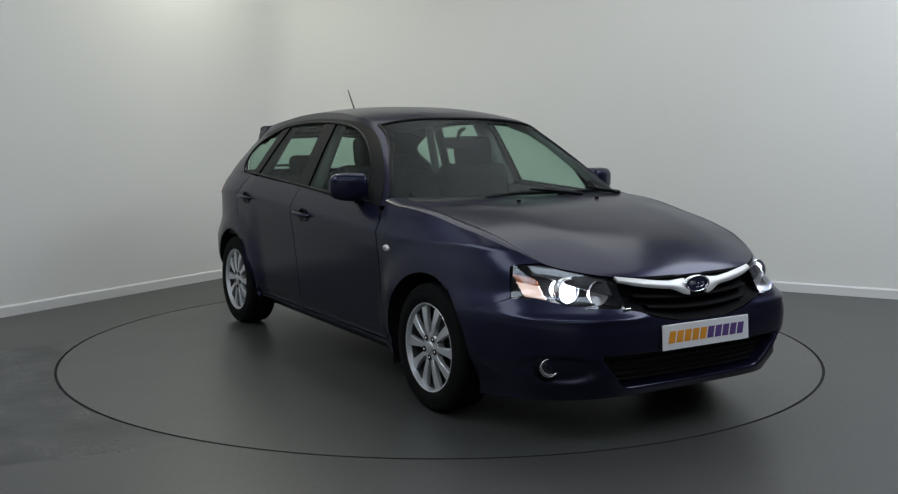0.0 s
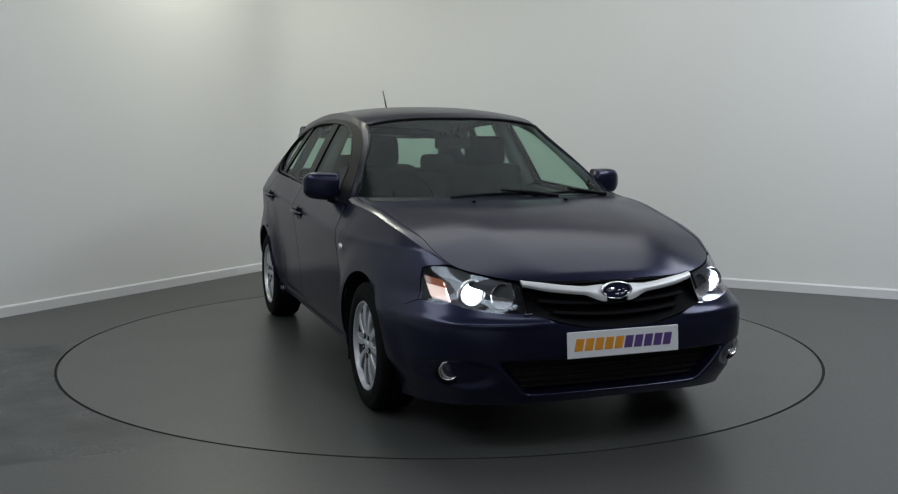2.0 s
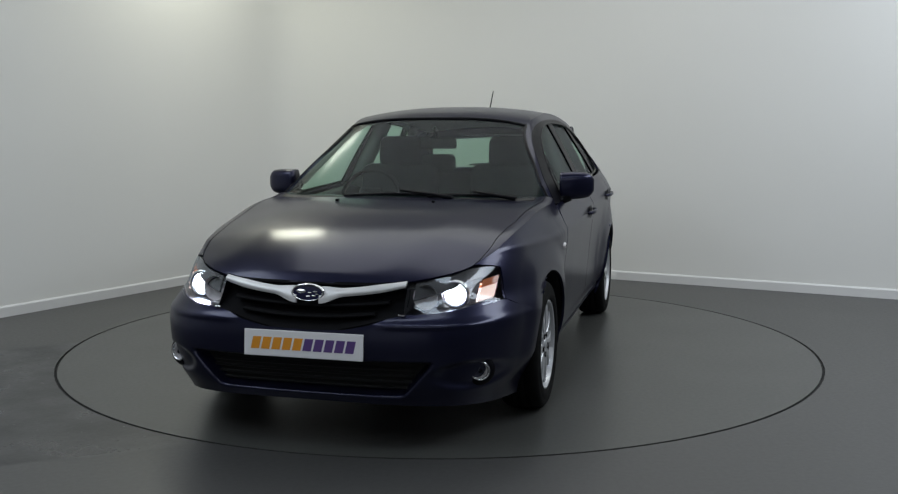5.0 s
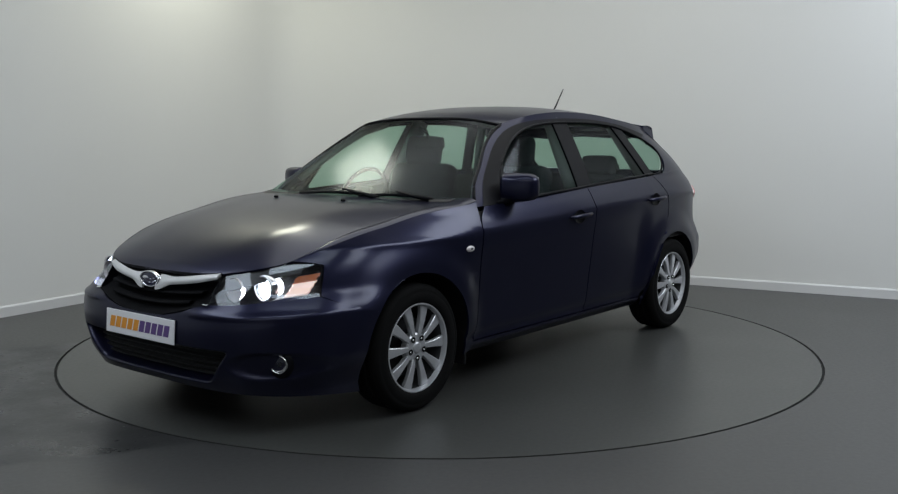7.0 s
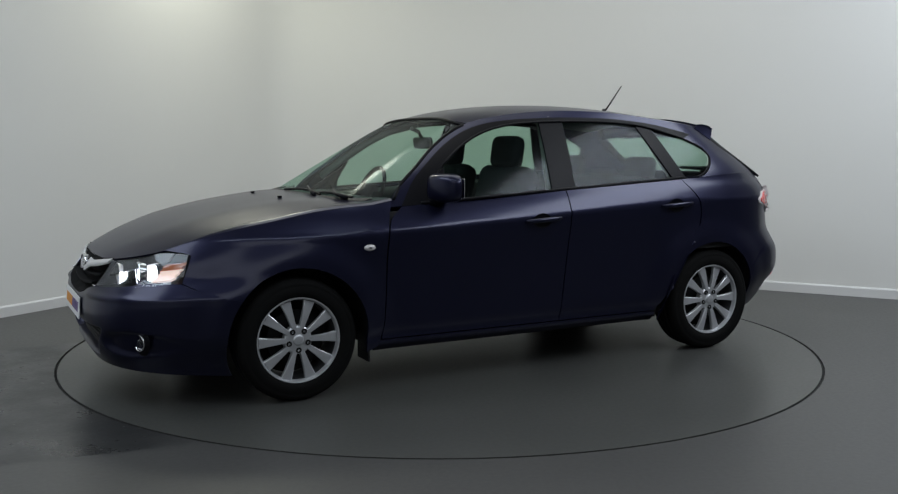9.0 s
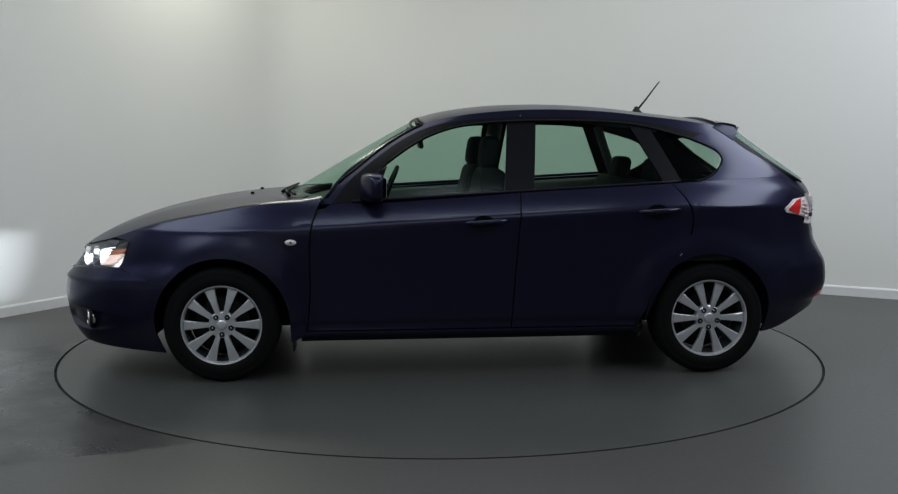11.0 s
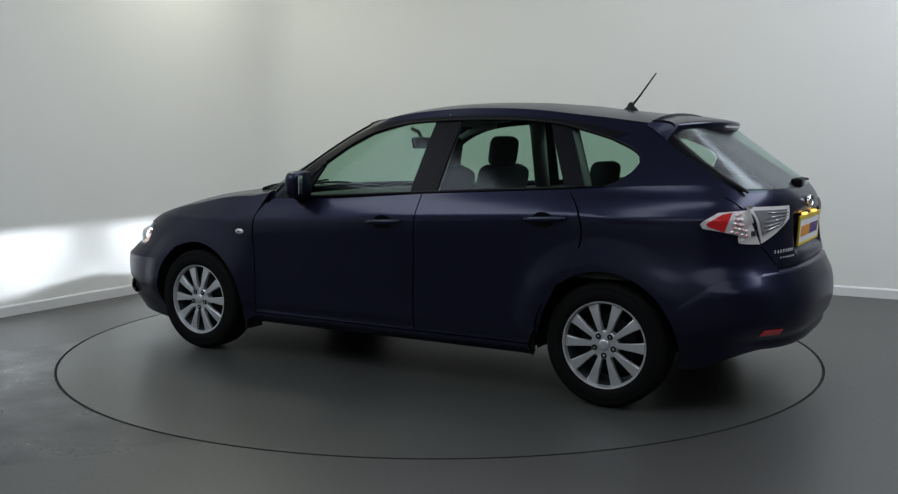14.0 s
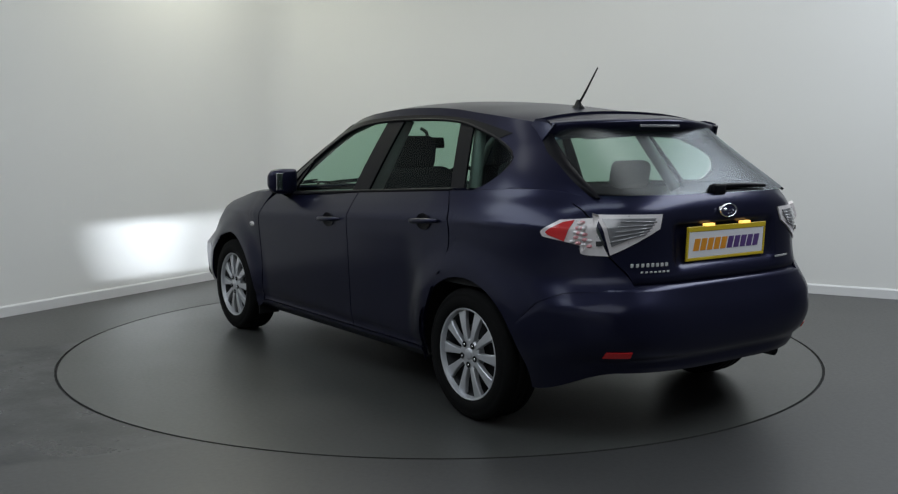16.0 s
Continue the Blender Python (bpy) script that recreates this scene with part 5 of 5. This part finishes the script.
bmesh.ops.recalc_face_normals(bm, faces=bm.faces[:])
part("exhaust_pipe", bm, DASH, car, smooth=True)


# -- inside the car
def cushion(bm, c, size, m=None, bev=0.05):
    box(bm, c, size, m, bevel=bev)


def make_seat(y):
    """A front seat: base, raked backrest, headrest on two chrome stalks."""
    bm = bmesh.new()
    cushion(bm, (0.12, y, 0.53), (0.52, 0.50, 0.17), Matrix.Rotation(radians(-6), 4, "Y"))
    st = part("front_seat", bm, CLOTH, car, "dark cloth front seat", smooth=True)
    bm = bmesh.new()
    cushion(bm, (-0.105, y, 0.83), (0.15, 0.50, 0.58), Matrix.Rotation(radians(-14), 4, "Y"), 0.06)
    part("backrest", bm, CLOTH, st, smooth=True)
    bm = bmesh.new()
    cushion(bm, (-0.155, y, 1.195), (0.10, 0.27, 0.19), Matrix.Rotation(radians(-8), 4, "Y"), 0.045)
    part("headrest", bm, CLOTH, st, smooth=True)
    for d in (-0.07, 0.07):
        bm = bmesh.new()
        tube(bm, [(-0.165, y + d, 1.06), (-0.155, y + d, 1.14)], 0.007, 8)
        part("headrest_stalk", bm, CHROME, st, "chrome stalk", smooth=True)


for y in (0.36, -0.36):
    make_seat(y)
bm = bmesh.new()
cushion(bm, (-0.72, 0, 0.53), (0.50, 1.26, 0.17))
rs = part("rear_seat", bm, CLOTH, car, "dark cloth rear bench seat", smooth=True)
bm = bmesh.new()
cushion(bm, (-1.02, 0, 0.78), (0.15, 1.26, 0.52), Matrix.Rotation(radians(-16), 4, "Y"), 0.05)
part("backrest", bm, CLOTH, rs, smooth=True)
for y in (0.38, -0.38):
    bm = bmesh.new()
    cushion(bm, (-1.12, y, 1.085), (0.09, 0.26, 0.15), Matrix.Rotation(radians(-10), 4, "Y"), 0.04)
    part("headrest", bm, CLOTH, rs, smooth=True)
bm = bmesh.new()
rows = []
for j in range(9):
    v = j / 8
    rows.append([Vector((0.93 - 0.42 * v - 0.10 * abs(f) ** 3, 0.70 * f, 0.915 + 0.035 * math.sin(math.pi * v) - 0.22 * sst(0.85, 1.0, v))) for f in np.linspace(-1, 1, 25)])
skin(bm, rows, (0, 0, 1), 0.02)
part("dashboard", bm, DASH, car, "dark plastic dashboard")
bm = bmesh.new()
box(bm, (0.66, 0, 0.70), (0.30, 1.36, 0.36), bevel=0.05)
part("dashboard_body", bm, DASH, car)
bm = bmesh.new()
ring = []
m = Matrix.Translation((0.42, -0.36, 0.93)) @ Matrix.Rotation(radians(-24), 4, "Y")
n = 40
tor = []
for k in range(n):
    a = 2 * math.pi * k / n
    tor.append([bm.verts.new(m @ Vector((0.013 * math.sin(b), (0.175 + 0.013 * math.cos(b)) * math.cos(a), (0.175 + 0.013 * math.cos(b)) * math.sin(a)))) for b in [2 * math.pi * i / 10 for i in range(10)]])
for k in range(n):
    for i in range(10):
        bm.faces.new((tor[k][i], tor[(k + 1) % n][i], tor[(k + 1) % n][(i + 1) % 10], tor[k][(i + 1) % 10]))
bmesh.ops.recalc_face_normals(bm, faces=bm.faces[:])
sw = part("steering_wheel", bm, SATIN, car, "black steering wheel", smooth=True)
bm = bmesh.new()
box(bm, (0, 0, 0), (0.04, 0.14, 0.12), bevel=0.015)
box(bm, (0, 0, 0), (0.018, 0.33, 0.035), bevel=0.006)
box(bm, (0, 0, -0.08), (0.018, 0.035, 0.16), bevel=0.006)
bmesh.ops.transform(bm, matrix=m, verts=bm.verts[:])
part("hub", bm, SATIN, sw)
bm = bmesh.new()
box(bm, (0.22, 0, 1.248), (0.028, 0.225, 0.068), Matrix.Rotation(radians(10), 4, "Y"), bevel=0.012)
mi = part("rear_view_mirror", bm, BLACK, car, "black rear-view mirror", smooth=True)
bm = bmesh.new()
tube(bm, [(0.225, 0, 1.27), (0.25, 0, 1.315), (0.30, 0, 1.335)], 0.012, 8)
part("mirror_stem", bm, BLACK, mi, smooth=True)
for s, _ in SIDES:      # trim on the pillars and along the window sills
    bm = bmesh.new()
    tube(bm, [(x, s * (gside(x, z) - 0.035), z) for x, z in ((0.62, 1.03), (0.50, 1.13), (0.36, 1.235), (0.20, 1.315), (0.0, 1.365))], 0.022, 8)
    part("pillar_trim", bm, GREY_TRIM, car, smooth=True)
    bm = bmesh.new()
    tube(bm, [(-0.26, s * (gside(-0.26, 0.99) - 0.075), 0.97), (-0.31, s * (gside(-0.31, 1.36) - 0.07), 1.38)], 0.05, 10)
    part("pillar_trim", bm, GREY_TRIM, car, smooth=True)
    bm = bmesh.new()
    tube(bm, [(-1.16, s * (gside(-1.16, 1.05) - 0.065), 1.0), (-1.00, s * (gside(-1.00, 1.34) - 0.065), 1.35)], 0.03, 10)
    part("pillar_trim", bm, GREY_TRIM, car, smooth=True)
    rows = [[Vector((x, s * (side(x, 0.9) - d), 0.955 - 0.05 * x - dz)) for x in np.linspace(0.70, -1.15, 20)] for d, dz in ((0.085, 0.0), (0.12, 0.0), (0.15, 0.02), (0.16, 0.25))]
    panel("door_trim", rows, (0, 0, 1), DASH, car, rim=0.0)
rows = [[Vector((x, y, 0.86)) for y in np.linspace(-0.66, 0.66, 12)] for x in (-1.12, -1.4, -1.7, -1.95)]
panel("parcel_shelf", rows, (0, 0, 1), DASH, car, "dark parcel shelf", rim=0.02)


def motions():
    rows = []
    for t, a in HEADING:
        c, s = math.cos(radians(a)), math.sin(radians(a))
        rows.append((t, pose(-(c * 0.0779 + s * 0.0083), -(s * 0.0779 - c * 0.0083), 0, 0, 0, a)))
    walk(car, rows)
    walk(turntable, [(t, pose(DISC_C.x, DISC_C.y, 0, 0, 0, a)) for t, a in HEADING])


HEADING = [(0.0, -58.43), (0.5, -58.98), (1.0, -61.13), (1.5, -64.75), (2.0, -70.1), (2.5, -75.95), (3.0, -82.0), (3.5, -87.9), (4.0, -93.95),
           (5.25, -108.7), (6.5, -123.4), (7.0, -129.3), (7.5, -135.1), (8.0, -141.05), (8.5, -146.9), (9.0, -152.7), (10.25, -167.1), (11.5, -181.5),
           (12.0, -187.2), (12.5, -193.05), (13.0, -198.9), (13.5, -204.75), (14.0, -210.75), (14.5, -216.65), (15.0, -222.6), (15.5, -228.5), (16.0, -234.6)]
motions()
